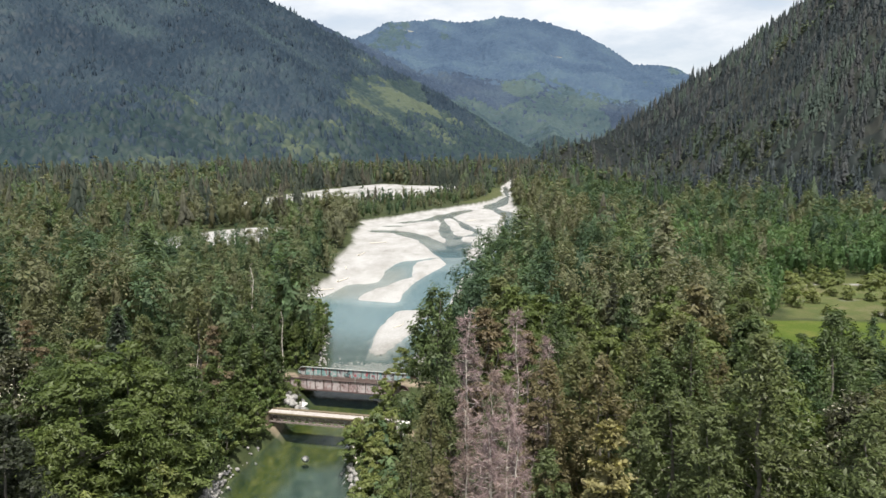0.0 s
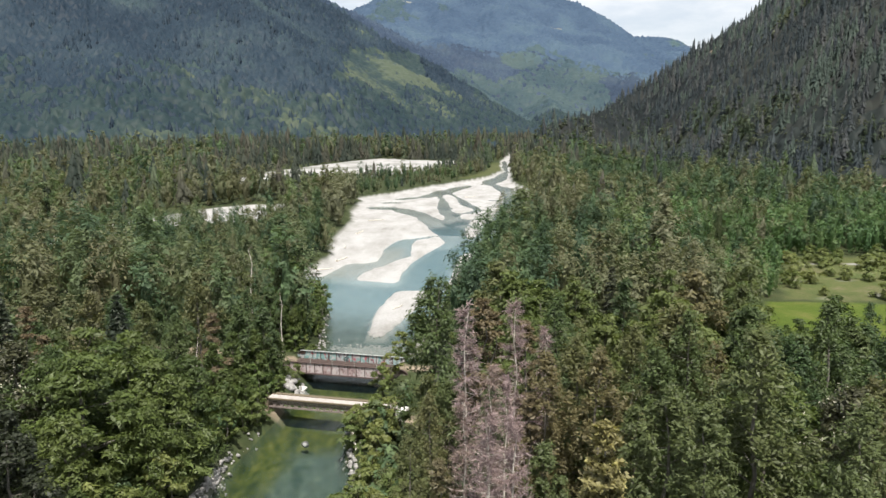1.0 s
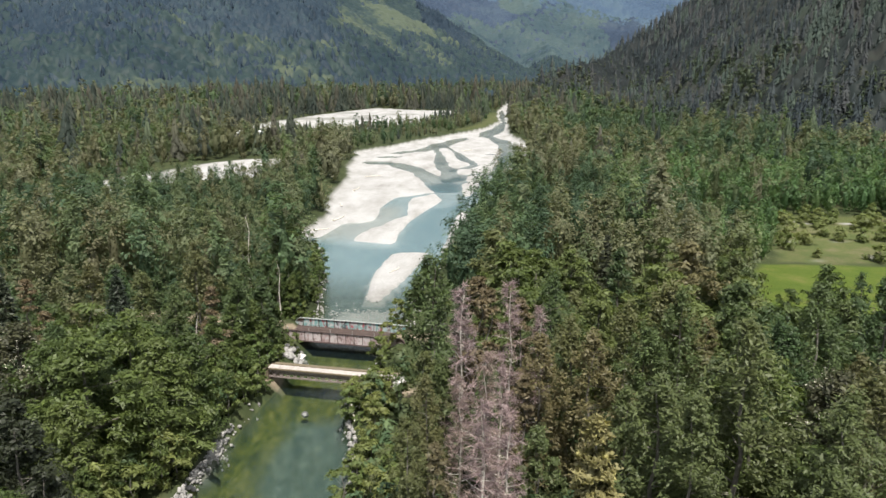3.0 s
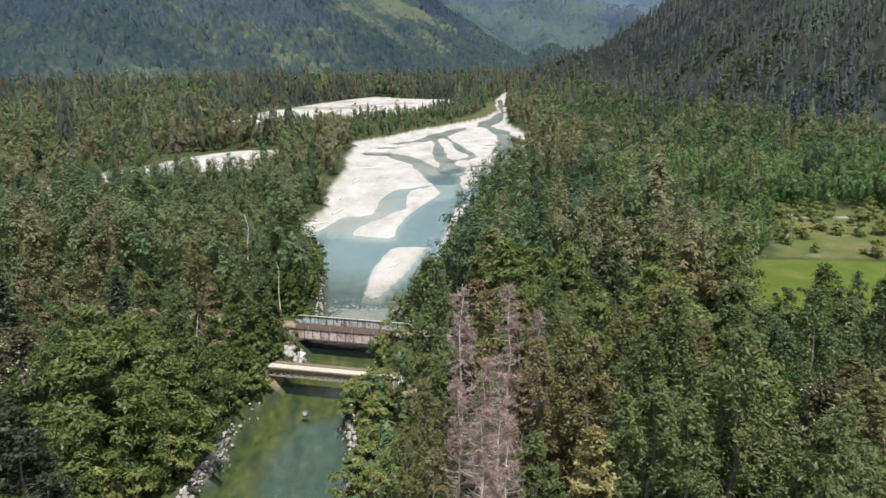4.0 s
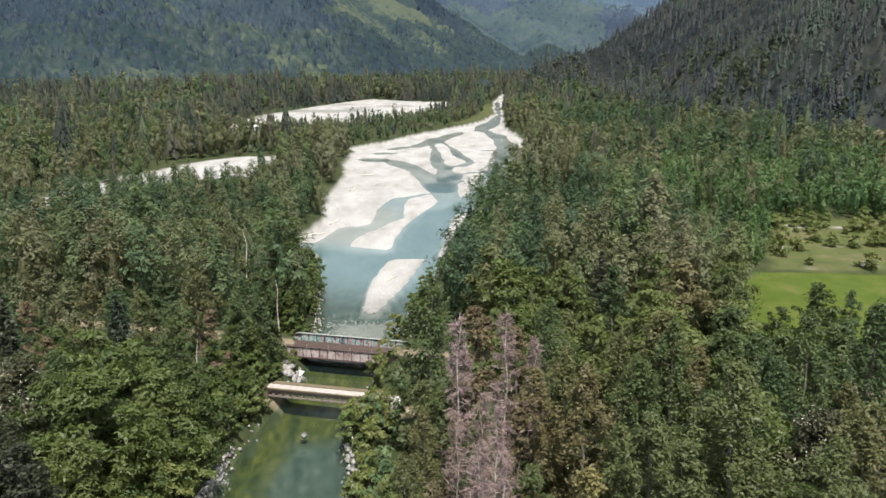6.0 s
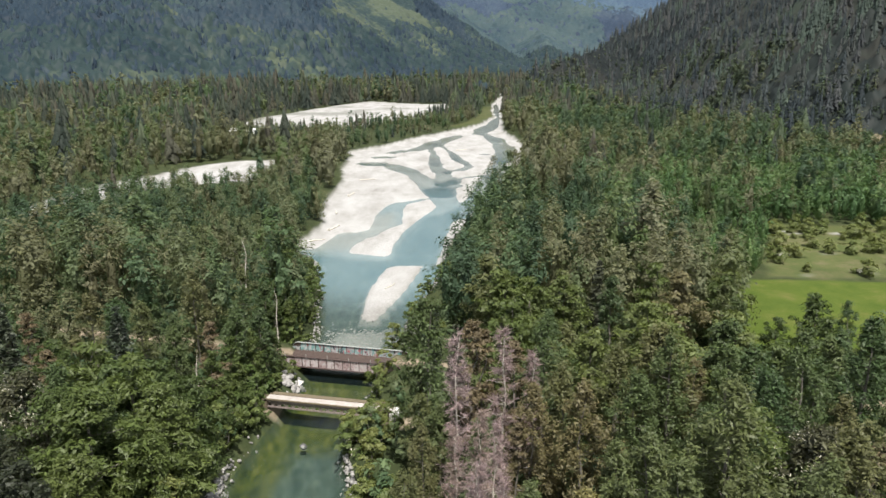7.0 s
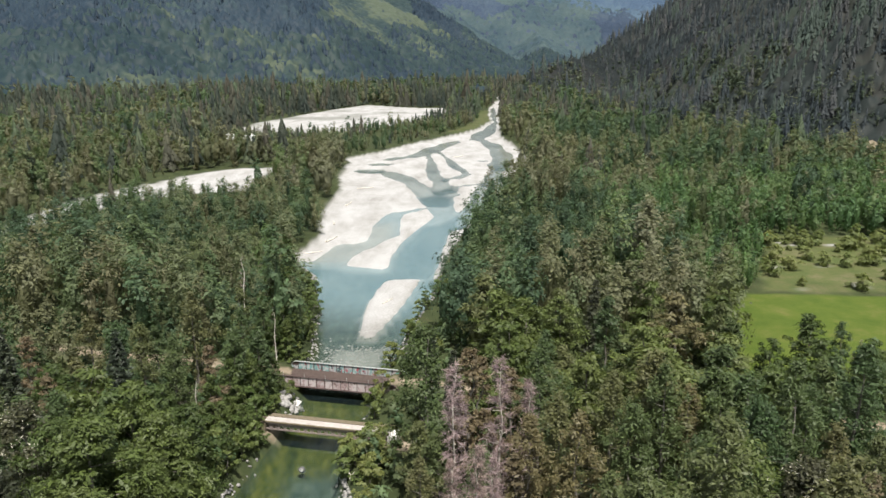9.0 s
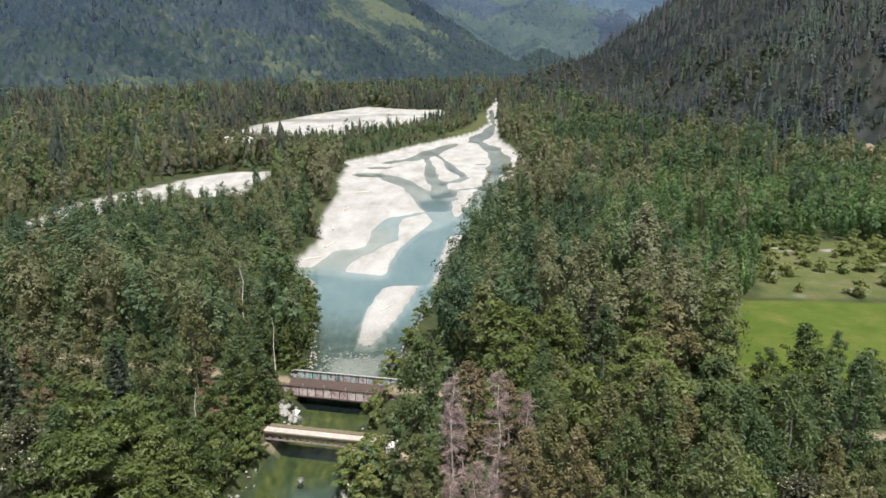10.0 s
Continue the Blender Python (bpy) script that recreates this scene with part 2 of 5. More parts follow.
m_truss = surface("weathered_grey_steel", [(0.3, (0.17, 0.135, 0.125)), (0.7, (0.27, 0.225, 0.21))], 0.6, 0.6)
m_rail = surface("grey_painted_steel", [(0.3, (0.22, 0.24, 0.23)), (0.7, (0.40, 0.42, 0.40))], 0.5, 0.55, 0.2)
m_ties = surface("weathered_timber_deck", [(0.3, (0.050, 0.034, 0.030)), (0.7, (0.110, 0.078, 0.066))], 0.5, 0.9)
m_plank = surface("bleached_plank_deck", [(0.3, (0.29, 0.262, 0.242)), (0.7, (0.40, 0.366, 0.338))], 0.7, 0.9)
m_moss = surface("mossy_timber", [(0.3, (0.085, 0.068, 0.042)), (0.7, (0.145, 0.118, 0.078))], 0.5, 0.95)
m_conc = surface("concrete", [(0.3, (0.36, 0.35, 0.33)), (0.7, (0.55, 0.54, 0.51))], 0.8, 0.9)


def graffiti(name, grounds, blots_, amount):
    """Sprayed steel: pale grounds with blots of colour, another ground for each plate, rust showing through."""
    m, t, out = nodes_of(name)
    p = t.nodes.new("ShaderNodeBsdfPrincipled")
    p.inputs["Roughness"].default_value = 0.6
    c = t.nodes.new("ShaderNodeTexCoord")
    s = t.nodes.new("ShaderNodeMapping")
    s.inputs["Scale"].default_value = (1.1, 1, 0.7)
    v = t.nodes.new("ShaderNodeTexVoronoi")
    v.inputs["Scale"].default_value = 1.6
    t.links.new(c.outputs["Object"], s.inputs[0])
    t.links.new(s.outputs[0], v.inputs["Vector"])
    pick = t.nodes.new("ShaderNodeSeparateColor")
    t.links.new(v.outputs["Color"], pick.inputs[0])
    n = len(blots_)
    blots = ramp_of(t, [(k / n, c_) for k, c_ in enumerate(blots_)], pick.outputs[0], "CONSTANT")
    plate = t.nodes.new("ShaderNodeObjectInfo").outputs["Random"]
    ground_ = ramp_of(t, [(k / len(grounds), c_) for k, c_ in enumerate(grounds)], plate, "CONSTANT")
    lines = noise_of(t, 0.45, 3, 0.6, (1.0, 1, 0.8))
    colour = mix_of(t, ramp_of(t, [(0.60 - amount, (0, 0, 0)), (0.66 - amount, (1, 1, 1))], lines), ground_, blots)
    colour = mix_of(t, ramp_of(t, [(0.52, (0, 0, 0)), (0.75, (0.85, 0.85, 0.85))], noise_of(t, 0.9, 5)), colour, (0.10, 0.055, 0.046))
    t.links.new(colour, p.inputs["Base Color"])
    t.links.new(p.outputs[0], out.inputs[0])
    return m


m_graffiti = graffiti("bright_graffiti_paint", [(0.20, 0.34, 0.33), (0.36, 0.36, 0.36), (0.24, 0.36, 0.35), (0.34, 0.30, 0.31)], [(0.42, 0.42, 0.42), (0.14, 0.30, 0.29), (0.34, 0.09, 0.11), (0.45, 0.43, 0.43), (0.05, 0.06, 0.07), (0.30, 0.40, 0.40)], 0.14)
m_faded = graffiti("faded_graffiti_paint", [(0.42, 0.35, 0.35), (0.36, 0.29, 0.29), (0.46, 0.40, 0.40), (0.34, 0.26, 0.26)], [(0.40, 0.36, 0.36), (0.30, 0.22, 0.22), (0.42, 0.40, 0.40), (0.16, 0.10, 0.10)], 0.10)


def ground_material():
    m, t, out = nodes_of("valley_ground")
    p = t.nodes.new("ShaderNodeBsdfPrincipled")
    p.inputs["Roughness"].default_value, p.inputs["Specular IOR Level"].default_value = 0.95, 0.12
    soil = ramp_of(t, [(0.3, (0.022, 0.030, 0.013)), (0.55, (0.036, 0.046, 0.019)), (0.75, (0.062, 0.060, 0.030))], noise_of(t, 6.0, 6, 0.6))
    stones = noise_of(t, 0.6, 5, 0.7)
    pale = ramp_of(t, [(0.25, (0.185, 0.178, 0.168)), (0.42, (0.262, 0.257, 0.248)), (0.56, (0.316, 0.312, 0.306)), (0.72, (0.350, 0.348, 0.344))], noise_of(t, 14.0, 8, 0.65, (1.4, 0.6, 1)))
    pale = mix_of(t, 0.5, pale, ramp_of(t, [(0.35, (0.7, 0.7, 0.7)), (0.65, (1.2, 1.2, 1.2))], stones), "MULTIPLY")
    grass = ramp_of(t, [(0.32, (0.040, 0.066, 0.010)), (0.52, (0.060, 0.084, 0.014)), (0.7, (0.094, 0.098, 0.028))], noise_of(t, 9.0, 8, 0.75))
    dry = ramp_of(t, [(0.3, (0.046, 0.070, 0.020)), (0.5, (0.078, 0.088, 0.032)), (0.68, (0.136, 0.116, 0.070))], noise_of(t, 9.0, 8, 0.75))
    algae = ramp_of(t, [(0.36, (0.014, 0.025, 0.008)), (0.52, (0.050, 0.062, 0.012)), (0.68, (0.106, 0.104, 0.028))], noise_of(t, 3.0, 8, 0.75, (1.6, 0.7, 1)))
    dirt = ramp_of(t, [(0.3, (0.15, 0.12, 0.085)), (0.7, (0.26, 0.215, 0.16))], noise_of(t, 2.0, 5))
    drowned = ramp_of(t, [(0.35, (0.018, 0.036, 0.032)), (0.55, (0.046, 0.072, 0.062)), (0.7, (0.105, 0.13, 0.11))], noise_of(t, 2.6, 8, 0.75, (1.6, 0.7, 1)))
    # gap shade between trees and blue haze put into the slope ground's colour
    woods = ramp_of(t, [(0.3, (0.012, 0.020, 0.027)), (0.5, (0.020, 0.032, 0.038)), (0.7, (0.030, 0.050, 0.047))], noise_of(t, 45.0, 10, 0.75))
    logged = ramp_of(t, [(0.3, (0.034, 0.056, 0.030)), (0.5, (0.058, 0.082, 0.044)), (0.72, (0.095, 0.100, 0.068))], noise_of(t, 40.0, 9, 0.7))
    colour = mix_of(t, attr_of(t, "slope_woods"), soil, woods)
    for key, shade in (("logged", logged), ("dry", dry), ("grass", grass), ("gravel", pale), ("drowned", drowned), ("algae", algae), ("dirt", dirt)):
        colour = mix_of(t, attr_of(t, key), colour, shade)
    t.links.new(colour, p.inputs["Base Color"])
    canopy = math_of(t, "MULTIPLY", noise_of(t, 13.0, 5, 0.65, (1, 1, 0.6)), attr_of(t, "slope_woods"))
    relief = t.nodes.new("ShaderNodeBump")
    relief.inputs["Strength"].default_value, relief.inputs["Distance"].default_value = 1.0, 9.0
    t.links.new(canopy, relief.inputs["Height"])
    t.links.new(bump_of(t, stones, 0.5, 0.25), relief.inputs["Normal"])
    t.links.new(relief.outputs[0], p.inputs["Normal"])
    t.links.new(p.outputs[0], out.inputs[0])
    return m


m_ground = ground_material()


def water_material():
    """Clear glacial water: a milky body over a visible bed, with a rippled gloss."""
    m, t, out = nodes_of("river_water")
    clear = t.nodes.new("ShaderNodeBsdfTransparent")
    clear.inputs[0].default_value = (0.70, 0.75, 0.71, 1)
    body = t.nodes.new("ShaderNodeBsdfDiffuse")
    t.links.new(ramp_of(t, [(0.3, (0.100, 0.176, 0.205)), (0.7, (0.150, 0.228, 0.250))], noise_of(t, 20.0, 4, 0.5, (2, 0.7, 1))), body.inputs[0])
    silt = t.nodes.new("ShaderNodeMixShader")
    t.links.new(attr_of(t, "silt"), silt.inputs[0])
    t.links.new(clear.outputs[0], silt.inputs[1])
    t.links.new(body.outputs[0], silt.inputs[2])
    gloss = t.nodes.new("ShaderNodeBsdfGlossy")
    gloss.inputs["Roughness"].default_value = 0.12
    ripple = bump_of(t, noise_of(t, 0.8, 4, 0.6, (1, 0.6, 1)), 0.25, 0.12)
    t.links.new(ripple, gloss.inputs["Normal"])
    fres = t.nodes.new("ShaderNodeFresnel")
    fres.inputs[0].default_value = 1.22
    t.links.new(ripple, fres.inputs["Normal"])
    top = t.nodes.new("ShaderNodeMixShader")
    t.links.new(fres.outputs[0], top.inputs[0])
    t.links.new(silt.outputs[0], top.inputs[1])
    t.links.new(gloss.outputs[0], top.inputs[2])
    t.links.new(top.outputs[0], out.inputs[0])
    return m


m_water = water_material()

# ======== the valley's plan ========
LEFT_BANK = [(-200, -40), (60, -35.5), (84, -33.2), (94, -32.2), (107, -30.6), (115, -29.2), (130, -28), (155, -27), (169, -30.5), (195, -34), (217, -39), (228, -48), (244, -44), (264, -42.5), (298, -45), (342, -46), (390, -48.5), (485, -58), (524, -34), (585, -10), (618, 9), (655, 30), (722, 51), (802, 66), (962, 75), (1271, 118), (1600, 165)]
RIGHT_BANK = [(-200, -17), (60, -12.5), (85, -11.6), (93, -11.2), (102, -13.2), (109, -14.2), (118, -12.5), (128, -10), (155, -7), (168, -4), (190, 1.5), (222, 3.5), (250, 9), (270, 15), (306, 24), (324, 31), (360, 41), (412, 54), (484, 67), (552, 68), (625, 62), (923, 89), (1287, 128), (1600, 172)]
# channels cut through the gravel: x, y, half width
CHANNELS = [
    [(118, 1300, 5), (103, 1200, 5), (84, 997, 5), (75, 827, 5), (57, 695, 7), (40, 625, 8), (20, 595, 8), (5, 557, 8), (-3, 523, 8), (-11, 502, 6), (-21, 496, 5), (-28, 488, 4)],
    [(42, 616, 7), (50, 575, 6), (52, 525, 7), (49, 478, 6), (40, 430, 5), (34, 393, 6), (28, 360, 7), (20, 318, 5), (14, 297, 6), (8, 285, 7)],
    [(-25, 429, 5), (-17, 412, 6), (-10, 392, 6), (-4, 371, 7), (1, 352, 8), (4, 337, 8)],
    [(-1, 515, 4), (1, 466, 4), (1, 444, 3), (2, 422, 4), (6, 398, 5), (7, 373, 7), (9, 357, 7)],
    [(6, 530, 2.5), (12, 493, 3), (15, 458, 3.5), (20, 439, 3), (22, 423, 3), (16, 409, 3), (9, 405, 3)],
    [(30, 388, 5), (22, 385, 4), (13, 380, 4), (8, 368, 6)],
    [(3, 348, 8), (5, 323, 6), (7, 304, 5), (4, 287, 6), (0, 271, 6.5), (-3, 254, 7.5), (-5, 236, 8), (-4, 221, 9)],
    [(-4, 321, 1.5), (-10, 314, 2), (-15, 310, 3), (-17, 300, 4), (-18, 285, 5), (-18, 271, 5.5), (-21, 260, 3), (-25, 253, 4.5), (-29, 251, 6), (-32, 241, 5), (-34, 230, 5)],
    [(-33, 221, 4), (-26, 214, 5), (-12, 216, 5), (-3, 225, 5)],
]
POOLS = [(-37, 436, 9.5, 8), (-32, 464, 8, 6)]
ISLAND = [(-15.5, 166, 2.2), (-14.2, 178, 4.2), (-12.0, 192, 5.2), (-9.3, 206, 5.6), (-6.5, 212, 4.0), (-1, 216, 1.3)]
TRACK = [(-260, 192), (-29.5, 138), (-5.5, 132.5), (120, 103), (260, 70)]
SIDE_TRACK = [(-34, 117.5), (-31, 117), (-8, 111.5), (-4, 110)]
# ridge lines: x, y, height
RIDGES = [
    (0.62, [(-2600, 1700, 900), (-1548, 2000, 740), (-1160, 2100, 690), (-807, 2200, 610), (-534, 2300, 503), (-412, 2400, 461), (-277, 2500, 412), (-169, 2600, 368), (-48, 2650, 272), (90, 2550, 135), (174, 2300, 10)]),
    (0.50, [(-2083, 3500, 905), (-1555, 3500, 852), (-1052, 3500, 760), (-761, 3600, 600), (-525, 3700, 552), (-267, 3700, 690), (-41, 3800, 724), (106, 3850, 716), (317, 3900, 756), (526, 3900, 730), (698, 3850, 673), (778, 3800, 600), (931, 3700, 500), (1134, 3600, 366), (1299, 3500, 223)]),
    (0.50, [(-48, 2650, 250), (-20, 3100, 380), (-41, 3800, 690)]),
    (0.50, [(526, 3900, 700), (420, 3300, 380), (390, 2700, 160), (360, 2250, 70)]),
    (0.50, [(900, 4500, 460), (1185, 4500, 580), (1376, 4500, 587), (1553, 4500, 519), (1900, 4500, 480)]),
    (0.95, [(1500, 300, 640), (850, 500, 500), (700, 700, 430), (640, 900, 365), (590, 1200, 286), (556, 1400, 228), (525, 1500, 198), (489, 1550, 160), (384, 1500, 106), (300, 1370, 66), (215, 1230, 34)]),
    (0.55, [(330, 1380, 74), (240, 1260, 56), (175, 1190, 38), (165, 1080, 18)]),
]


def bank_left(y):
    return np.interp(y, *zip(*LEFT_BANK)) + (1.2 + 1.8 * step(120, 150, y)) * (vnoise(y, 0 * y, 14, 5) - 0.5) + np.clip((y - 200) / 30, 0, 5) * (vnoise(y, 0 * y, 46, 7) - 0.5)


def bank_right(y):
    return np.interp(y, *zip(*RIGHT_BANK)) + (1.2 + 1.8 * step(120, 150, y)) * (vnoise(y, 0 * y, 14, 6) - 0.5)


def hills(x, y):
    total = np.full(np.shape(x), -2000.0)
    grain = 0.75 * (fbm(x, y, 420, 11, 5) - 0.5) - 0.9 * (np.abs(fbm(x, y, 560, 14, 4) - 0.5) - 0.08)
    for slope, line in RIDGES:
        for p, q in zip(line, line[1:]):
            d, z = along(x, y, [p, q])
            total = np.maximum(total, z[..., 0] - slope * d + grain * np.minimum(0.45 * d, 150))
    total = 0.5 * (total + np.sqrt(total * total + 30.0 ** 2)) - 3.5  # slopes ease out into the valley floor
    beside = np.maximum(np.interp(y, *zip(*LEFT_BANK)) - x, x - np.interp(y, *zip(*RIGHT_BANK)))
    total = total * np.maximum(step(4, 48, beside), step(1500, 1700, y))  # level ground beside the river
    return np.where(total > 0, total, 0.0)


def zones(x, y):
    """What covers the ground: soft masks."""
    wob = 6 * (fbm(x, y, 16, 21, 3) - 0.5)
    inside = np.minimum(x - bank_left(y), bank_right(y) - x)
    edge = np.interp(y, [110, 120, 132, 150, 172, 187], [70, 65, 63, 68, 75, 87])
    field = np.minimum(np.minimum(x - edge, 190.5 - 0.05 * (x - 90) - y), np.minimum(y - 129 + 0.12 * (x - 80), 260 - x)) + wob * 0.3
    scrub = np.minimum(np.minimum(y - 190 + 0.05 * (x - 90), 258 - 0.1 * (x - 150) - y) / 30, np.minimum(x - 92 - 0.45 * (y - 190), 250 - x) / 30) + wob * 0.05
    far = np.interp(x, [-180, -141, -90, -30, 20], [770, 918, 1072, 1010, 1000])
    near = np.interp(x, [-180, -120, -60, 20], [690, 640, 680, 840])
    pit = np.minimum(np.minimum(far - y, y - near) / 60, np.minimum(x + 182, 24 - x) / 25) + 0.7 * (fbm(x, y, 110, 23, 3) - 0.5)
    far = np.interp(x, [-230, -166, -153, -138, -121, -109, -95], [270, 342, 371, 406, 427, 433, 437])
    strip = np.minimum(np.minimum(far - y, y - far + 80), -92 - x) * 0.4 + wob * 0.5
    strip = np.where(x > -166, strip, -9)
    dtrack = along(x, y, TRACK)[0]
    dside = along(x, y, SIDE_TRACK)[0]
    return inside, field, scrub, pit, strip, dtrack, dside


def land(x, y):
    """Height of the ground, and its covers."""
    x, y = np.asarray(x, float), np.asarray(y, float)
    inside, field, scrub, pit, strip, dtrack, dside = zones(x, y)
    up = hills(x, y)
    floor = 2.4 + 1.6 * (fbm(x, y, 60, 3, 4) - 0.5) + 0.6 * (vnoise(x, y, 7, 4) - 0.5)
    floor = floor + np.where(pit > 0, 0.6, 0)
    bed = np.full(np.shape(x), 0.55) + (0.5 + 1.3 * step(320, 400, y)) * (fbm(x, y, 30, 31, 4) - 0.5)
    for line in CHANNELS:
        d, w = along(x, y, line)
        d = d + (2.2 + 3.5 * step(300, 380, y)) * (fbm(x, y, 26, 33, 4) - 0.5) * np.minimum(w[..., 0] / 3, 1)
        bed = bed - (1.02 + 1.3 * step(300, 262, y) * step(-16, -10, x)) * step(1.30, 0.70, d / w[..., 0])
    for px, py, rx, ry in POOLS:
        bed = bed - 2.6 * step(1.2, 0.7, np.hypot((x - px) / rx, (y - py) / ry))
    lower = step(236, 214, y + 0.35 * (x + 33))
    pool = -1.7 + 0.8 * (fbm(x, y, 18, 41, 4) - 0.5)
    d, w = along(x, y, ISLAND)
    d = d + 1.2 * (fbm(x, y, 14, 43, 3) - 0.5)
    pool = np.minimum(pool + 2.9 * step(1.4, 0.7, d / w[..., 0]), 0.5 + 0.15 * vnoise(x, y, 6, 45))
    riffle = step(166, 156, y) * step(138, 150, y)
    pool = pool + riffle * 1.1
    bed = bed * (1 - lower) + pool * lower
    shore = step(0, 7, inside + 0.5)
    z = np.where(inside > -4, bed * shore + floor * (1 - shore), floor)
    z = np.where(inside > 0, np.minimum(z, np.maximum(bed, 2.2 - np.where(y < 125, 2.1, np.where(y < 212, 1.3, 0.75)) * inside)), z)
    bank = step(-4, 0, inside)
    z = np.where(inside <= 0, floor * (1 - bank) + 2.2 * bank, z)
    lift = step(9, 3.2, dtrack) * np.where(inside > -1, 0, 1)
    z = z * (1 - lift) + np.maximum(z, 3.3) * lift
    z = np.where(up > 1, np.maximum(z, up + 2.0), z)
    clear_cut = cuts(x, y)
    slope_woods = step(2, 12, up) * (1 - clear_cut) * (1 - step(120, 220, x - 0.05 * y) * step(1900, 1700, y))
    grassy = step(0, 2.0, field)
    spit = np.minimum(np.minimum(inside + 17, 1.5 - inside) / 5, np.minimum(y - 640, 960 - y) / 60)
    spit = np.where(x < 0.5 * (bank_left(y) + bank_right(y)), spit, -1)
    dry = np.maximum(step(0, 0.15, scrub), 0.6 * step(0, 0.5, spit)) * (0.6 + 0.4 * fbm(x, y, 12, 51))
    logged = clear_cut * (0.35 + 0.65 * fbm(x, y, 60, 52))
    stony = np.maximum(step(-1.5, 1.0, inside) * step(2.2, 1.2, z) * np.where((y < 212) & (inside < 5), step(0.45, 0.6, fbm(x, y, 7, 57, 3)) * step(100, 92, y) * np.where(x < -22, 0.3, 1.0), 1.0), np.maximum(step(0, 0.1, pit) * (0.55 + 0.45 * step(0.3, 0.5, fbm(x, y, 90, 55))), step(0, 1.2, strip)))
    stony = np.maximum(stony, 0.8 * step(0.66, 0.74, fbm(x, y, 9, 54)) * step(0.1, 0.3, scrub))
    stony = np.maximum(stony, 0.55 * step(0.2, 0.5, clear_cut) * (y > 3300))
    far_out = (y > 290) | ((y > 226) & (x < -13))
    drowned = step(np.where(far_out, -0.3, 0.08), np.where(far_out, -1.5, -1.2), z)
    algae = step(-0.1, -0.8, z) * step(142, 132, y) * (0.15 + 0.85 * np.maximum(step(-22.5, -25.5, x + 2.5 * (fbm(x, y, 6, 58, 3) - 0.5)), step(104, 108, y)))
    dirt = np.maximum(np.maximum(step(2.1, 1.2, dtrack), step(2.2, 1.4, dside)) * (inside < 1) * (np.abs(x) < 200), scars(x, y))
    return z, dict(slope_woods=slope_woods, logged=logged, dry=dry, grass=grassy, gravel=stony, drowned=drowned, algae=algae, dirt=dirt)


def cuts(x, y):
    """Logged patches on the far slopes."""
    w = 1.3 * (fbm(x, y, 170, 61, 4) - 0.5)
    corners = [(-268, 2080), (-232, 1705), (-5, 2120), (-88, 2390)]
    a = np.full(np.shape(x), 9.0)
    for p, q in zip(corners, corners[1:] + corners[:1]):
        nx_, ny_ = p[1] - q[1], q[0] - p[0]
        a = np.minimum(a, ((x - p[0]) * nx_ + (y - p[1]) * ny_) / math.hypot(nx_, ny_) / 110)
    a = a + 0.7 * w + 0.35
    b = 1 - np.hypot((x - 314) / 120, (y - 2960) / 130) + w
    d = 1 - np.hypot((x - 545) / 70, (y - 3525) / 45) + w
    e = 1 - np.hypot((x + 190) / 110, (y - 3640) / 40) + w
    return np.maximum.reduce([k * step(0.0, 0.6, v) for k, v in ((1.0, a), (0.55, b), (0.8, d), (0.6, e))])


def scars(x, y):
    """Bare rock and earth on the slopes: a slide on the ridge, a cut bank at the hill's foot, a pale outcrop."""
    w = 1.1 * (fbm(x, y, 22, 67, 3) - 0.5)
    patches = [1 - np.hypot((x - px) / rx, (y - py) / ry) + w for px, py, rx, ry in ((517, 1399, 26, 60), (305, 484, 20, 32), (276, 867, 8, 24))]
    return step(0.0, 0.35, np.maximum.reduce(patches))


def spaced(start, end, smallest, rate, core_a, core_b):
    out, v = [], start
    while v < end:
        out.append(v)
        away = max(core_a - v, v - core_b, 0)
        v += smallest + rate * away
    return np.array(out)


gx = np.concatenate([-spaced(62, 3400, 1.6, 0.045, 0, 62)[::-1], np.arange(-60.4, 66, 1.6), spaced(67, 3400, 1.6, 0.045, 0, 67)])
gy = np.concatenate([np.arange(-160, 70, 6.0), spaced(70, 5400, 1.5, 0.018, 70, 245)])
GX, GY = np.meshgrid(gx, gy)
GZ, COVER = land(GX, GY)
nx, ny = len(gx), len(gy)
idx = np.arange(nx * ny).reshape(ny, nx)
quads = np.stack([idx[:-1, :-1], idx[:-1, 1:], idx[1:, 1:], idx[1:, :-1]], -1).reshape(-1, 4)
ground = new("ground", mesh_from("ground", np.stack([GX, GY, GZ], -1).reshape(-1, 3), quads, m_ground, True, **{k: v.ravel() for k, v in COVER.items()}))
tagged(ground, "forested valley floor and mountain slopes with pale gravel bars", "ground", kind="structure")

# the river's surface
wy = np.concatenate([np.arange(-150, 420, 6.0), np.arange(420, 1600, 20.0)])
ws = np.linspace(0, 1, 15)
WY, WS = np.meshgrid(wy, ws, indexing="ij")
WX = (np.interp(WY, *zip(*LEFT_BANK)) - 3.5) * (1 - WS) + (np.interp(WY, *zip(*RIGHT_BANK)) + 3.5) * WS
silt = 0.035 + 0.50 * step(158, 192, WY + 0.2 * WX) - 0.45 * step(290, 380, WY)
silt = silt - 0.40 * step(222, 240, WY) * step(-11, -17, WX) * step(300, 280, WY)
widx = np.arange(WY.size).reshape(WY.shape)
wq = np.stack([widx[:-1, :-1], widx[:-1, 1:], widx[1:, 1:], widx[1:, :-1]], -1).reshape(-1, 4)
water = new("water", mesh_from("water", np.stack([WX, WY, np.zeros_like(WX)], -1).reshape(-1, 3), wq, m_water, True, silt=silt.ravel()))
water.visible_shadow = False
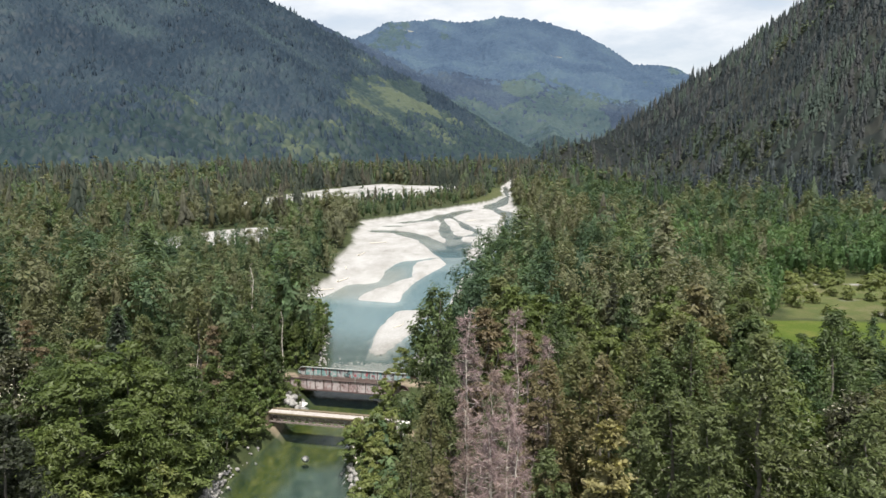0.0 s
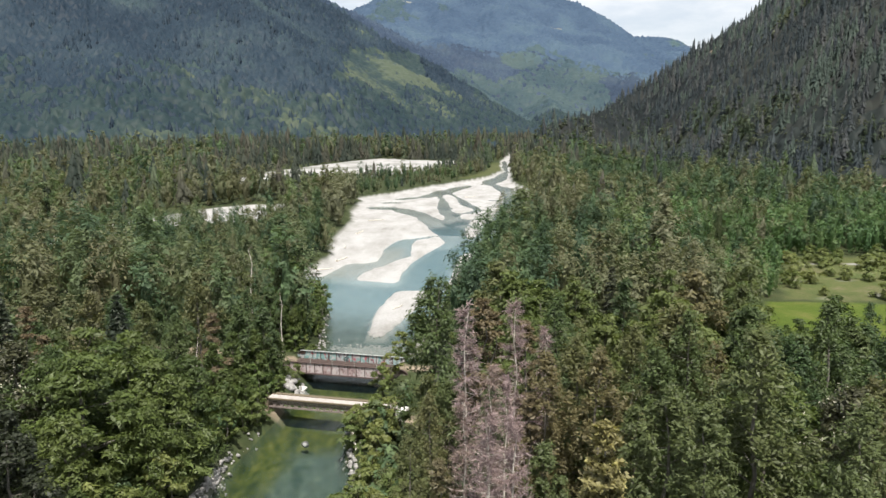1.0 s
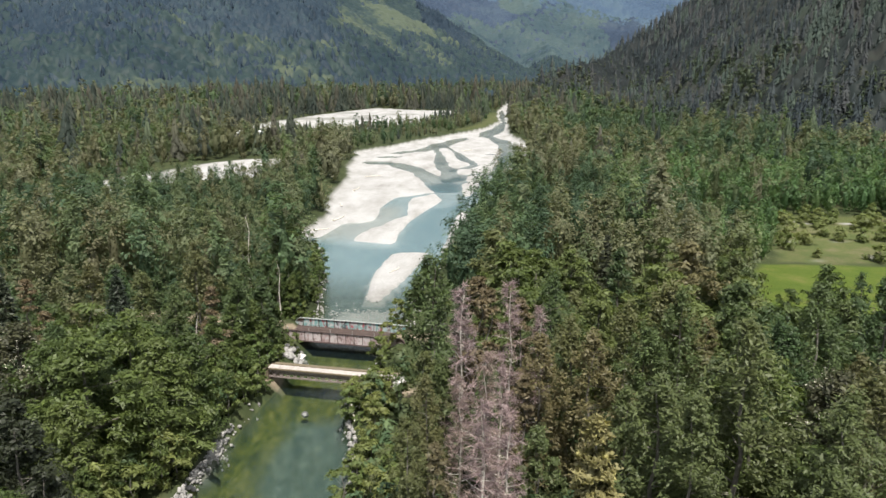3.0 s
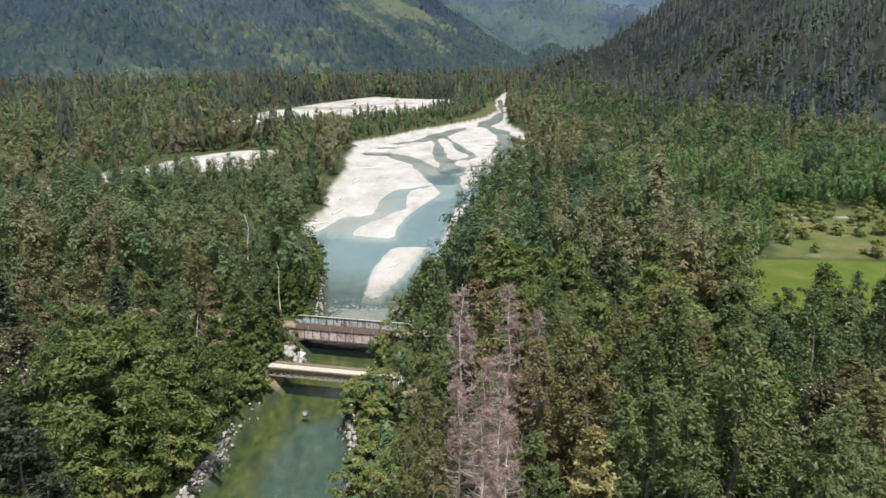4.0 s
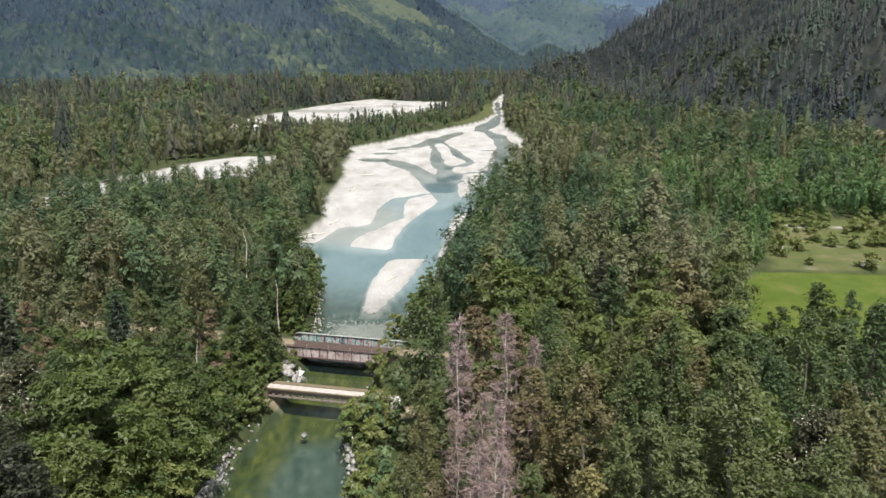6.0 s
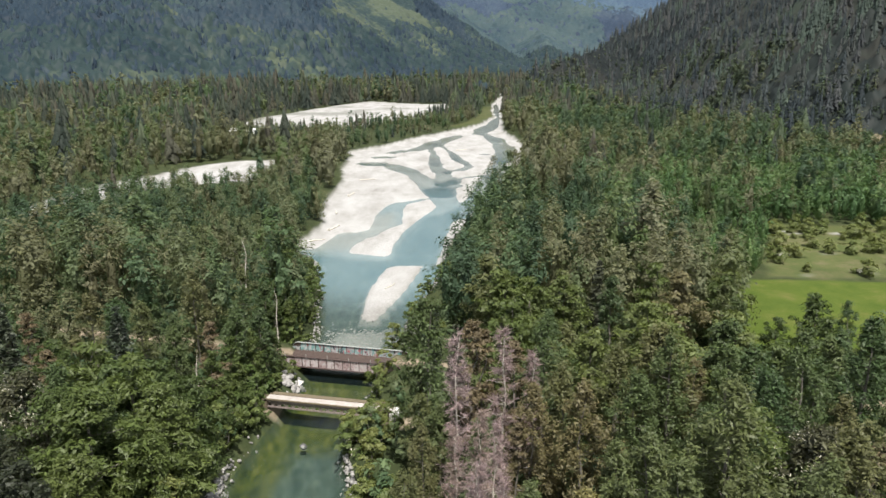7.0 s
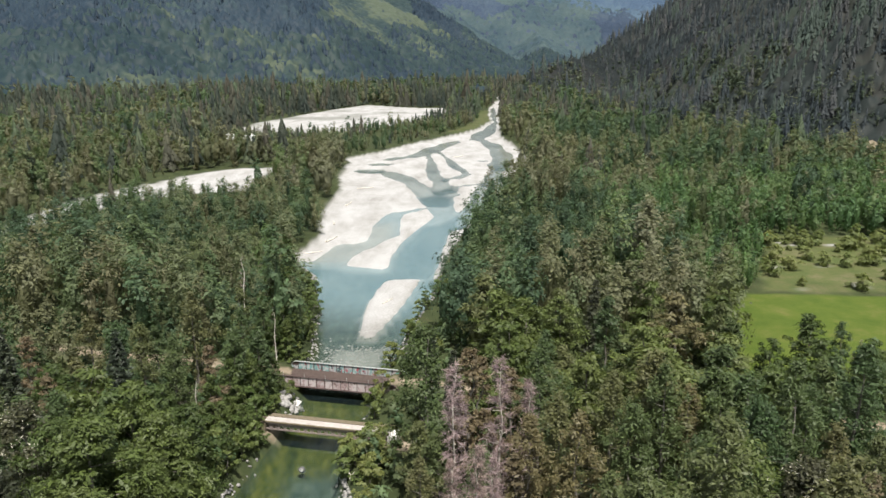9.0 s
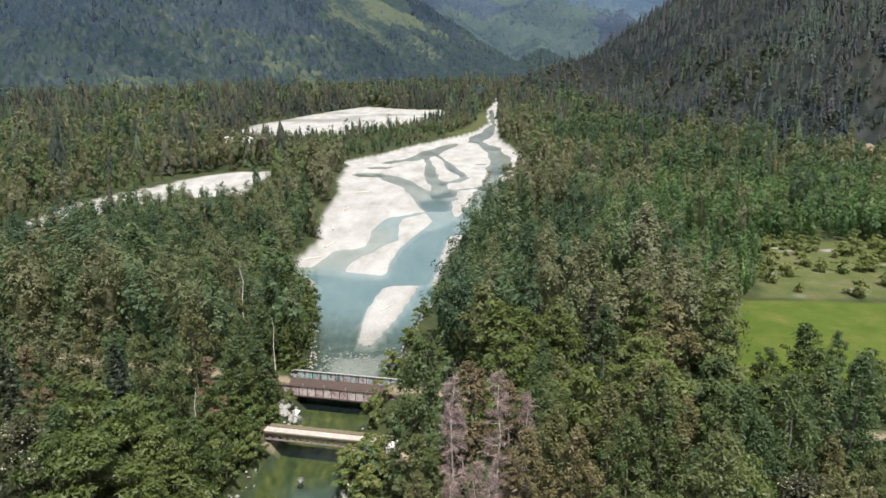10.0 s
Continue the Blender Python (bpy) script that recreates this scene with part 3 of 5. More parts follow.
tagged(water, "clear turquoise glacial river water over stones", "river", kind="structure")

# ======== trees ========
def sprays(rng, centres, ways, size, stretch=1.0, wild=0.45):
    """One four-cornered leaf spray at each centre, facing roughly along its way."""
    n = len(centres)
    ways = ways + rng.normal(0, wild, (n, 3))
    ways /= np.linalg.norm(ways, axis=1)[:, None] + 1e-9
    side = np.cross(ways, rng.normal(0, 1, (n, 3)))
    side /= np.linalg.norm(side, axis=1)[:, None] + 1e-9
    other = np.cross(ways, side)
    s = (size * rng.uniform(0.6, 1.35, n))[:, None]
    a, b = side * s * 0.5 * stretch, other * s * 0.5 / stretch
    bend = ways * s * 0.16
    verts = np.stack([centres - a - bend, centres - b * rng.uniform(0.6, 1, (n, 1)), centres + a - bend, centres + b * rng.uniform(0.6, 1, (n, 1))], 1)
    return verts.reshape(-1, 3)


def quads_for(n):
    return np.arange(n * 4).reshape(-1, 4)


def broadleaf(seed, height, radius, clumps, leaves, size, base=0.22, top=0.5, loose=0.0, plume=0.62, clump=1.0, calm=0.0, slim=1.55):
    """Crown corners of a leafy tree, and its limb ends: clumps of sprays round a domed, uneven envelope."""
    rng = np.random.default_rng(seed)
    boughs = 8 + clumps // 9
    bough = rng.integers(0, boughs, clumps)
    u = np.clip((bough + 0.5) / boughs + rng.normal(0, 0.075, clumps), 0, 1) ** 0.85
    z = base + (0.97 - base) * u
    v = (z - base) / (1 - base)
    prof = np.where(v < top, 0.55 + 0.45 * np.sin(v / top * math.pi / 2), np.cos((v - top) / (1 - top) * math.pi / 2) ** 0.75)
    ang = bough * 2.4 + rng.normal(0, 0.45, clumps) + 0.4 * np.sin(bough * 5.1)
    lobes = 1 + 0.22 * np.sin(ang * 2 + rng.uniform(0, 6)) + 0.15 * np.sin(ang * 3 + rng.uniform(0, 6) + v * 4)
    rad = radius * prof * lobes * np.sqrt(rng.uniform(0.10, 1, clumps)) * (0.80 + 0.16 * np.sin(bough * 7.3 + seed))
    cen = np.stack([rad * np.cos(ang), rad * np.sin(ang), z * height], 1)
    cr = clump * radius * rng.uniform(0.20, 0.36, clumps) * (1 - 0.35 * v)
    pick = rng.integers(0, clumps, leaves)
    way = rng.normal(0, 1, (leaves, 3))
    way[:, 2] = np.where(rng.uniform(0, 1, leaves) < 0.7, np.abs(way[:, 2]), way[:, 2])
    way /= np.linalg.norm(way, axis=1)[:, None]
    out = way * cr[pick][:, None] * rng.uniform(0.55 - loose, 1.1 + loose, (leaves, 1))
    out[:, 2] *= plume
    centres = cen[pick] + out
    lean = cen[pick] - np.array([0, 0, height * 0.45])
    lean /= np.linalg.norm(lean, axis=1)[:, None] + 1e-9
    return sprays(rng, centres, way * (0.7 - 0.5 * calm) + lean * (0.35 + 0.6 * calm) + np.array([0, 0, 0.45 - 0.1 * calm]), size, slim, 0.45 - 0.22 * calm), cen


def conifer(seed, height, radius, whorls, per, leaves, size, droop=0.25):
    """Crown corners of a fir: flat drooping boughs in whorls, and the bough ends."""
    rng = np.random.default_rng(seed)
    cen, ways, ends = [], [], []
    for k in range(whorls):
        v = (k + rng.uniform(-0.3, 0.3)) / whorls
        z = height * (0.10 + 0.89 * max(v, 0))
        reach = radius * (1 - v) ** 0.85 * rng.uniform(0.75, 1.15) + 0.15
        for j in range(per):
            a = 2 * math.pi * (j + rng.uniform(-0.35, 0.35)) / per + k * 1.1
            r = reach * rng.uniform(0.7, 1.1)
            ends.append((r * math.cos(a), r * math.sin(a), z - droop * r))
            s = np.sqrt(rng.uniform(0.02, 1, leaves))
            spread = rng.normal(0, 0.14, leaves) * r * (1.1 - 0.4 * s)
            x = r * s
            cen.append(np.stack([x * math.cos(a) - spread * math.sin(a), x * math.sin(a) + spread * math.cos(a), z - droop * x + rng.normal(0, 0.10, leaves)], 1))
            ways.append(np.tile([0.35 * math.cos(a), 0.35 * math.sin(a), 0.9], (leaves, 1)))
    cen, ways = np.concatenate(cen), np.concatenate(ways)
    return sprays(rng, cen, ways, size, 1.35), np.array(ends)


def bare(seed, height, radius, boughs, twigs):
    """Twigs of a dead tree: thin slivers fanned along rising boughs."""
    rng = np.random.default_rng(seed)
    verts, ends = [], []
    for k in range(boughs):
        v = rng.uniform(0.12, 0.98)
        a = rng.uniform(0, 2 * math.pi)
        r = radius * (1.05 - v) ** 0.6 * rng.uniform(0.5, 1.1)
        foot = np.array([0, 0, height * v])
        tip = foot + np.array([r * math.cos(a), r * math.sin(a), r * rng.uniform(-0.1, 0.35)])
        ends.append(tip)
        s = rng.uniform(0.15, 1, (twigs, 1))
        p = foot + (tip - foot) * s
        way = (tip - foot) / r + rng.normal(0, 0.75, (twigs, 3))
        way[:, 2] -= 0.2
        way /= np.linalg.norm(way, axis=1)[:, None]
        size = rng.uniform(0.35, 1.1, (twigs, 1)) * (0.5 + 0.15 * radius)
        side = np.cross(way, rng.normal(0, 1, (twigs, 3)))
        side *= 0.024 / (np.linalg.norm(side, axis=1)[:, None] + 1e-9)
        q = p + way * size
        verts.append(np.stack([p - side, p + side, q + side * 0.4, q - side * 0.4], 1).reshape(-1, 3))
    return np.concatenate(verts), np.array(ends)


def trunk_mesh(name, seed, height, thick, ends, limbs, material, reach=0.93):
    """A leaning, tapered trunk with limbs towards some of the crown's clumps."""
    rng = random.Random(seed)
    top = height * reach
    spine = [(rng.uniform(-0.2, 0.2) * i * 0.4, rng.uniform(-0.2, 0.2) * i * 0.4, top * i / 6 - (0.5 if i == 0 else 0)) for i in range(7)]
    verts, faces = tube(spine, [thick * (1.25 if i == 0 else 1.0 - 0.86 * i / 6) for i in range(7)], 7)
    for e in rng.sample(list(ends), min(limbs, len(ends))):
        z0 = max(0.12 * height, min(float(e[2]) - 0.35 * math.hypot(e[0], e[1]), top * 0.97))
        f = z0 / top
        i = min(int(f * 6), 5)
        g = f * 6 - i
        foot = Vector(spine[i]).lerp(Vector(spine[i + 1]), g)
        mid = foot.lerp(Vector(e), 0.55) + Vector((0, 0, -0.15))
        t0 = thick * (1 - 0.86 * f) * 0.5
        lv, lf = tube([foot, mid, Vector(e)], [t0, t0 * 0.6, t0 * 0.15 + 0.01], 4)
        faces += [tuple(c + len(verts) for c in q) for q in lf]
        verts += lv
    return mesh_from(name, verts, faces, material, True)


KINDS = {}


def kind_of_tree(key, crown, ends, height, thick, leaf, bark, limbs, label, crown_name="crown"):
    KINDS.setdefault(key, []).append((mesh_from(crown_name, crown, quads_for(len(crown) // 4), leaf), trunk_mesh("trunk", len(crown) + limbs, height, thick, ends, limbs, bark), label, crown_name))


for s in range(4):
    c, e = broadleaf(100 + s, 16 + s, 5.4 + 0.3 * s, 100, 7000, 0.46, 0.06, 0.45, 0.3, 0.5, 0.95)
    kind_of_tree("maple_tree", c, e, 16 + s, 0.32, m_maple, m_bark, 14, "broad maple tree in full fresh green leaf")
for s in range(5):
    c, e = broadleaf(200 + s, 21 + s, 4.5 + 0.25 * s, 130, 7400, 0.38, 0.06, 0.36, 0.42, 1.9, 0.58)
    kind_of_tree("cottonwood_tree", c, e, 21 + s, 0.30, m_cotton, m_bark, 22, "tall slim cottonwood with thin olive foliage")
for s in range(4):
    c, e = broadleaf(300 + s, 17 + 1.5 * s, 4.2, 90, 6000, 0.40, 0.05, 0.35, 0.40, 1.3, 0.68)
    kind_of_tree("alder_tree", c, e, 17 + 1.5 * s, 0.24, m_alder, m_bark, 14, "dense dark green alder tree of the river bank")
for s in range(3):
    c, e = broadleaf(120 + s, 16 + s, 5.2 + 0.3 * s, 80, 3600, 0.64, 0.04, 0.45, 0.25, 0.55)
    kind_of_tree("further_maple", c, e, 16 + s, 0.32, m_maple, m_bark, 8, "broad maple tree in full fresh green leaf")
    c, e = broadleaf(220 + s, 21 + s, 4.4 + 0.25 * s, 90, 3600, 0.52, 0.06, 0.36, 0.4, 1.7, 0.75)
    kind_of_tree("further_cottonwood", c, e, 21 + s, 0.30, m_cotton, m_bark, 12, "tall slim cottonwood with thin olive foliage")
    c, e = broadleaf(320 + s, 17 + 1.5 * s, 4.2, 70, 3400, 0.54, 0.04, 0.35, 0.38, 1.3, 0.82)
    kind_of_tree("further_alder", c, e, 17 + 1.5 * s, 0.24, m_alder, m_bark, 8, "dense dark green alder tree of the river bank")
for s in range(2):
    c, e = conifer(400 + s, 20 + 3 * s, 3.2, 22, 7, 19, 0.62)
    kind_of_tree("fir_tree", c, e, 20 + 3 * s, 0.30, m_fir, m_bark, 30, "dark green fir with drooping boughs")
for s in range(3):
    c, e = bare(500 + s, 22 + s, 2.7, 150, 26)
    kind_of_tree("dead_tree", c, e, 22 + s, 0.20, m_twig, m_pale_bark, 60, "bare dead tree with dense pinkish grey twigs")
c, e = conifer(600, 21, 4.6, 17, 8, 44, 0.66, 0.08)
kind_of_tree("yellow_tree", c, e, 21, 0.28, m_yellow, m_bark, 20, "yellowing conifer with pale layered boughs")
c, e = broadleaf(700, 15, 2.3, 50, 2600, 0.40, 0.1, 0.3, 0.2)
kind_of_tree("rusty_tree", c, e, 15, 0.2, m_rust, m_bark, 16, "thin tree with rusty brown leaves")
for s in range(2):
    c, e = broadleaf(720 + s, 18 + s, 4.6, 90, 4600, 0.46, 0.08, 0.4, 0.15, 1.1, 0.75)
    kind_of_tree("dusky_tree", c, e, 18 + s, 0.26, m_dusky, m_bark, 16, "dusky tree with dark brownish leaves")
for s in range(3):
    c, e = broadleaf(750 + s, 13 + s, 3.3, 60, 2900, 0.46, 0.03, 0.22, 0.1, 1.0, 0.9)
    kind_of_tree("bank_tree", c, e, 13 + s, 0.2, m_maple, m_bark, 10, "young bright green tree leafy to the ground")
for s in range(3):
    c, e = broadleaf(800 + s, 4.5 + s, 2.3, 24, 720, 0.48, 0.03, 0.5)
    kind_of_tree("bush", c, e, 4.5 + s, 0.10, m_shrub, m_bark, 8, "bright green willow bush on the bank")
for s in range(3):
    c, e = broadleaf(850 + s, 3.6 + 0.6 * s, 2.6, 26, 520, 0.60, 0.0, 0.25, 0.1, 0.8, 1.3, 0.6)
    kind_of_tree("shrub", c, e, 3.6 + 0.6 * s, 0.08, m_shrub, m_bark, 6, "low round yellowish green shrub on rough ground")
for s in range(2):
    c, e = bare(900 + s, 21, 1.0, 26, 5)
    kind_of_tree("snag", c, e, 21, 0.22, m_twig, m_pale_bark, 14, "pale bare snag with a few broken limbs")

MADE = {}


def plant(key, variant, x, y, scale=1.0, turn=0.0, wide=1.0, hue=None):
    """Sets a tree with its trunk and crown on the ground; those further up the valley have coarser sprays."""
    z = float(land(np.array([x]), np.array([y]))[0][0])
    stock = KINDS[key]
    if math.hypot(x, y) > 100 and key in ("maple_tree", "cottonwood_tree", "alder_tree"):
        stock = KINDS["further_" + key[:-5]]
    crown, trunk, label, crown_name = stock[variant % len(stock)]
    at = Matrix.LocRotScale((x, y, z), Euler((0, 0, turn)), (scale * wide, scale * wide, scale))
    root = new(key)
    root.matrix_basis = at
    root.empty_display_size = 0.5
    lot = random.Random(int(x * 31) * 1009 + int(y * 37))
    tone = 0.43 + 1.7 * (float(fbm(np.array([x]), np.array([y]), 40, 77, 2)[0]) - 0.5) + lot.uniform(-0.48, 0.48)
    tone = tone + (0.25 if key == "bush" else 0.0)
    tone = (tone * (0.8 if x < -25 else 0.85) + (0.08 if key == "cottonwood_tree" and x > 12 and y < 115 else 0.0)) if hue is None else hue
    for n, me in (("trunk", trunk), (crown_name, crown)):
        ob = new(n, me)
        ob.parent = root
        ob.color = (min(max(tone, 0), 1), 0.5, 0.5, 1)
    tagged(root, label, "bush" if key in ("bush", "shrub") else "tree", key.replace("_", " ") + "s along the river")
    MADE[key] = MADE.get(key, 0) + 1
    return root


def open_ground(x, y):
    """True where trees may stand on the valley floor."""
    inside, field, scrub, pit, strip, dtrack, dside = zones(x, y)
    return (inside < np.where(y > 215, np.where((y > 640) & (y < 960) & (x < 0.5 * (bank_left(y) + bank_right(y))), -13.0, np.where((y < 262) & (x > bank_right(y)), -6.0, -0.8)), np.where((y > 138) & (x > bank_right(y)), -6.5, -2.5))) & (field < -2.0) & (scrub < 0.02) & (pit < -0.02) & (strip < -2.0) & (dtrack > np.where(x < -42, 2.9, 4.2)) & (dside > 3.0) & (scars(x, y) < 0.3) & ~((x > -172) & (x < -138) & (y > 505) & (y < 604))


# single trees that stand out
HEROES = [
    ("bank_tree", 0, -33.0, 121.5, 12), ("bank_tree", 1, -35.5, 117.0, 13), ("bank_tree", 2, -33.2, 113.0, 10), ("bank_tree", 0, -36.8, 110.5, 13), ("bank_tree", 1, -34.2, 107.0, 10), ("bank_tree", 2, -37.2, 125.5, 14), ("bank_tree", 0, -34.4, 129.0, 11), ("bank_tree", 1, -36.5, 101.0, 11),
    ("bank_tree", 2, -31.8, 147.0, 12), ("bank_tree", 0, -34.0, 152.0, 14), ("bank_tree", 1, -32.6, 158.0, 13), ("bank_tree", 2, -36.0, 164.0, 14), ("bank_tree", 0, -36.4, 173.0, 13), ("bank_tree", 1, -38.5, 182.0, 14), ("bank_tree", 2, -39.5, 192.0, 14), ("bank_tree", 0, -41.0, 202.0, 13), ("bank_tree", 1, -44.5, 212.0, 12), ("bank_tree", 2, -33.6, 143.5, 11),
    ("bank_tree", 1, -30.6, 128.0, 9), ("bank_tree", 2, -31.2, 124.0, 10), ("bank_tree", 0, -31.0, 119.8, 7.5), ("bank_tree", 1, -31.4, 109.5, 8), ("bank_tree", 2, -32.2, 102.5, 8), ("bank_tree", 0, -30.8, 145.2, 9), ("bank_tree", 1, -30.4, 150.5, 9), ("bush", 0, 0.5, 147.0, 5), ("bank_tree", 2, 7.0, 150.0, 8), ("bank_tree", 0, 11.5, 162.0, 11), ("fir_tree", 1, 0.5, 126.0, 15), ("bank_tree", 2, 4.5, 118.0, 11),
    ("dead_tree", 0, 3.0, 85, 26.5), ("dead_tree", 1, 9.2, 88, 26), ("dead_tree", 2, 13.5, 89, 22.5), ("dead_tree", 2, 4.9, 69, 24), ("dead_tree", 1, 6.8, 71, 21.5), ("dead_tree", 0, 4.2, 62, 22.5), ("dead_tree", 1, 6.6, 60, 22), ("dead_tree", 2, 2.4, 74, 19),
    ("cottonwood_tree", 0, -0.8, 96, 27.0, 0.3), ("alder_tree", 1, -1.6, 102, 11.5, 0.85), ("alder_tree", 2, -1.8, 90, 15.5, 0.7), ("alder_tree", 0, 1.0, 86, 15.5, 0.5), ("yellow_tree", 0, 12.9, 53, 25.5),
    ("cottonwood_tree", 2, -1.2, 77, 17, 0.7), ("cottonwood_tree", 4, -3.4, 70, 15.5, 0.62), ("rusty_tree", 0, 5.4, 93, 25), ("rusty_tree", 0, 7.2, 97, 22), ("rusty_tree", 0, 11.4, 93, 22), ("cottonwood_tree", 1, 6.0, 79, 17.5, 0.3), ("rusty_tree", 0, 10.4, 79, 17), ("cottonwood_tree", 3, 12.2, 80, 21, 0.85), ("cottonwood_tree", 1, 16.5, 84, 22), ("alder_tree", 3, 10.5, 68, 16, 0.5), ("rusty_tree", 0, -0.2, 66, 15),
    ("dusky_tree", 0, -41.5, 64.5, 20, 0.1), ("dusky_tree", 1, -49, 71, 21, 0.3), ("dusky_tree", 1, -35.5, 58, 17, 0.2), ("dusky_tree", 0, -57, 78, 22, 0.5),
    ("bush", 0, -10.3, 107, 6), ("bush", 1, -10.4, 102, 5.5), ("bush", 2, -9.4, 97.5, 4.5), ("bush", 1, -9.4, 90, 4.6), ("bush", 0, -8.6, 84, 5.4), ("bush", 2, -6.4, 80, 7.0), ("bush", 0, -5.0, 86, 5.5), ("bush", 1, -6.6, 104, 7.5), ("bush", 2, -8.0, 77, 6), ("bush", 1, -4.4, 75, 7),
    ("maple_tree", 0, -41.8, 92, 20), ("maple_tree", 1, -34.5, 93, 16.5), ("maple_tree", 2, -36.0, 82, 13.5), ("maple_tree", 3, -48.5, 84, 19), ("maple_tree", 1, -41, 73, 16),
    ("maple_tree", 2, 26.6, 138, 17), ("maple_tree", 0, 47, 143, 18), ("alder_tree", 3, 22, 128, 16, 0.1), ("alder_tree", 1, 35, 133, 18, 0.05),
    ("cottonwood_tree", 2, 32.5, 90, 23.5), ("cottonwood_tree", 4, 41.4, 92, 23.2), ("cottonwood_tree", 1, 26, 84, 21), ("alder_tree", 3, 21, 73, 18),
    ("snag", 0, -42.3, 155, 22.0), ("snag", 1, -32.5, 140.5, 13.5), ("snag", 1, -36.5, 103, 17.0),
    ("fir_tree", 0, 3.5, 103, 21), ("rusty_tree", 0, -37.0, 112, 18), ("alder_tree", 0, -32.5, 126, 15), ("alder_tree", 1, -35.5, 121, 17),
    ("bush", 1, -9.0, 110.5, 4.5), ("bush", 2, -31.2, 116.0, 6.5), ("bush", 0, -30.6, 119.5, 5.0), ("bush", 2, -10.4, 105, 6.0), ("bush", 0, -9.2, 99, 5), ("bush", 1, -10.0, 93, 4.2), ("bush", 2, -9.5, 86, 5),
    ("bush", 1, -9.6, 128.0, 6.0), ("bush", 0, -33.5, 120.5, 6.5), ("bush", 2, -32.6, 114.5, 6.5), ("bush", 1, -36.5, 115, 7.5), ("bush", 0, -34, 105, 6.5), ("bush", 2, -36.8, 109, 7), ("bush", 1, -35.2, 127, 7), ("bush", 0, -36, 94, 6.5), ("bush", 2, -37.5, 87, 6), ("bush", 0, -31.6, 144.5, 5.5), ("bush", 1, -33.8, 146, 7), ("bush", 2, -36.5, 142.5, 6), ("bush", 1, -33, 152, 6.5), ("bush", 0, -35.5, 160, 7), ("bush", 2, -38, 170, 7), ("alder_tree", 3, -36.5, 148, 16), ("alder_tree", 2, -39.5, 141, 17), ("alder_tree", 0, -36, 155, 16), ("alder_tree", 1, -37.5, 165, 17),
    ("maple_tree", 1, 73, 128, 16), ("alder_tree", 2, 78.5, 126.5, 15), ("maple_tree", 3, 84, 124.5, 14.5), ("maple_tree", 0, 71, 119, 14), ("maple_tree", 1, 79, 117.5, 13), ("maple_tree", 2, 87, 116, 13.5), ("maple_tree", 3, 64, 124, 15), ("alder_tree", 1, 57, 132, 17), ("maple_tree", 1, 60, 140, 16), ("maple_tree", 0, 66, 151, 17), ("alder_tree", 2, 69, 160, 17), ("alder_tree", 3, 73, 168, 17), ("alder_tree", 0, 77, 178, 17), ("maple_tree", 2, 95, 114, 13), ("bush", 2, -33.2, 99, 5.5), ("bush", 0, -34.5, 88, 5), ("bush", 1, -32.8, 110, 5.0),
]
TALL = {"maple_tree": 16, "cottonwood_tree": 21, "alder_tree": 17, "fir_tree": 20, "dead_tree": 22, "yellow_tree": 21, "rusty_tree": 15, "bush": 4.5, "snag": 21, "bank_tree": 13, "dusky_tree": 18}
STEPS = {"maple_tree": 1, "cottonwood_tree": 1, "alder_tree": 1.5, "fir_tree": 3, "dead_tree": 1, "bush": 1, "bank_tree": 1, "dusky_tree": 1}
rng = random.Random(7)
taken = []
for key, variant, x, y, h, *hue in HEROES:
    own = TALL[key] + STEPS.get(key, 0) * (variant % len(KINDS[key]))
    plant(key, variant, x, y, h / own, rng.uniform(0, 6.28), 1.0, *hue)
    if key not in ("bush", "snag"):
        taken.append((x, y))

# two trees in pale blossom
m_blossom = surface("pale_blossom", [(0.3, (0.30, 0.29, 0.22)), (0.7, (0.42, 0.40, 0.32))], 0.4, 0.8)
for x, y, h, seed in ((42.5, 70.5, 21, 41), (-53.0, 85.0, 21, 42)):
    root = plant("dusky_tree", 0, x, y, h / 18, seed, 1.0, 0.75)
    c, e = broadleaf(720, 18, 4.9, 60, 380, 0.20, 0.45, 0.3, 0.3, 1.3, 0.6)
    flowers = new("blossom", mesh_from("blossom", c, quads_for(len(c) // 4), m_blossom))
    flowers.parent = root
    tagged(root, "dusky leafed tree flecked with pale blossom", "tree")
    tagged(flowers, "pale cream blossom")
    taken.append((x, y))

# bushes crowding the water's edge
y = 74.0
while y < 205:
    for side, edge in ((-1, float(bank_left(np.array([y]))[0])), (1, float(bank_right(np.array([y]))[0]))):
        x = edge + side * rng.uniform(-0.6, 2.2)
        dtrack, dside = zones(np.array([x]), np.array([y]))[5:]
        if dtrack[0] > 4.6 and dside[0] > 2.8 and rng.random() < (0.85 if side < 0 else 0.55) and not (side < 0 and y < 98 and rng.random() < 0.5):
            plant("bush", rng.randrange(3), x, y, rng.uniform(0.45, 1.05), rng.uniform(0, 6.28), rng.uniform(0.9, 1.3))
    y += rng.uniform(1.9, 3.2)
# a second row of young growth behind them on the left bank
y = 70.0
while y < 112:
    x = float(bank_left(np.array([y]))[0]) - rng.uniform(1.2, 5.5)
    if rng.random() < 0.6:
        plant("bush", rng.randrange(3), x, y, rng.uniform(0.8, 1.5), rng.uniform(0, 6.28), rng.uniform(1.0, 1.3))
    else:
        plant("bank_tree", rng.randrange(3), x - 1.5, y, rng.uniform(0.5, 0.85), rng.uniform(0, 6.28), 1.1)
    y += rng.uniform(1.6, 2.8)

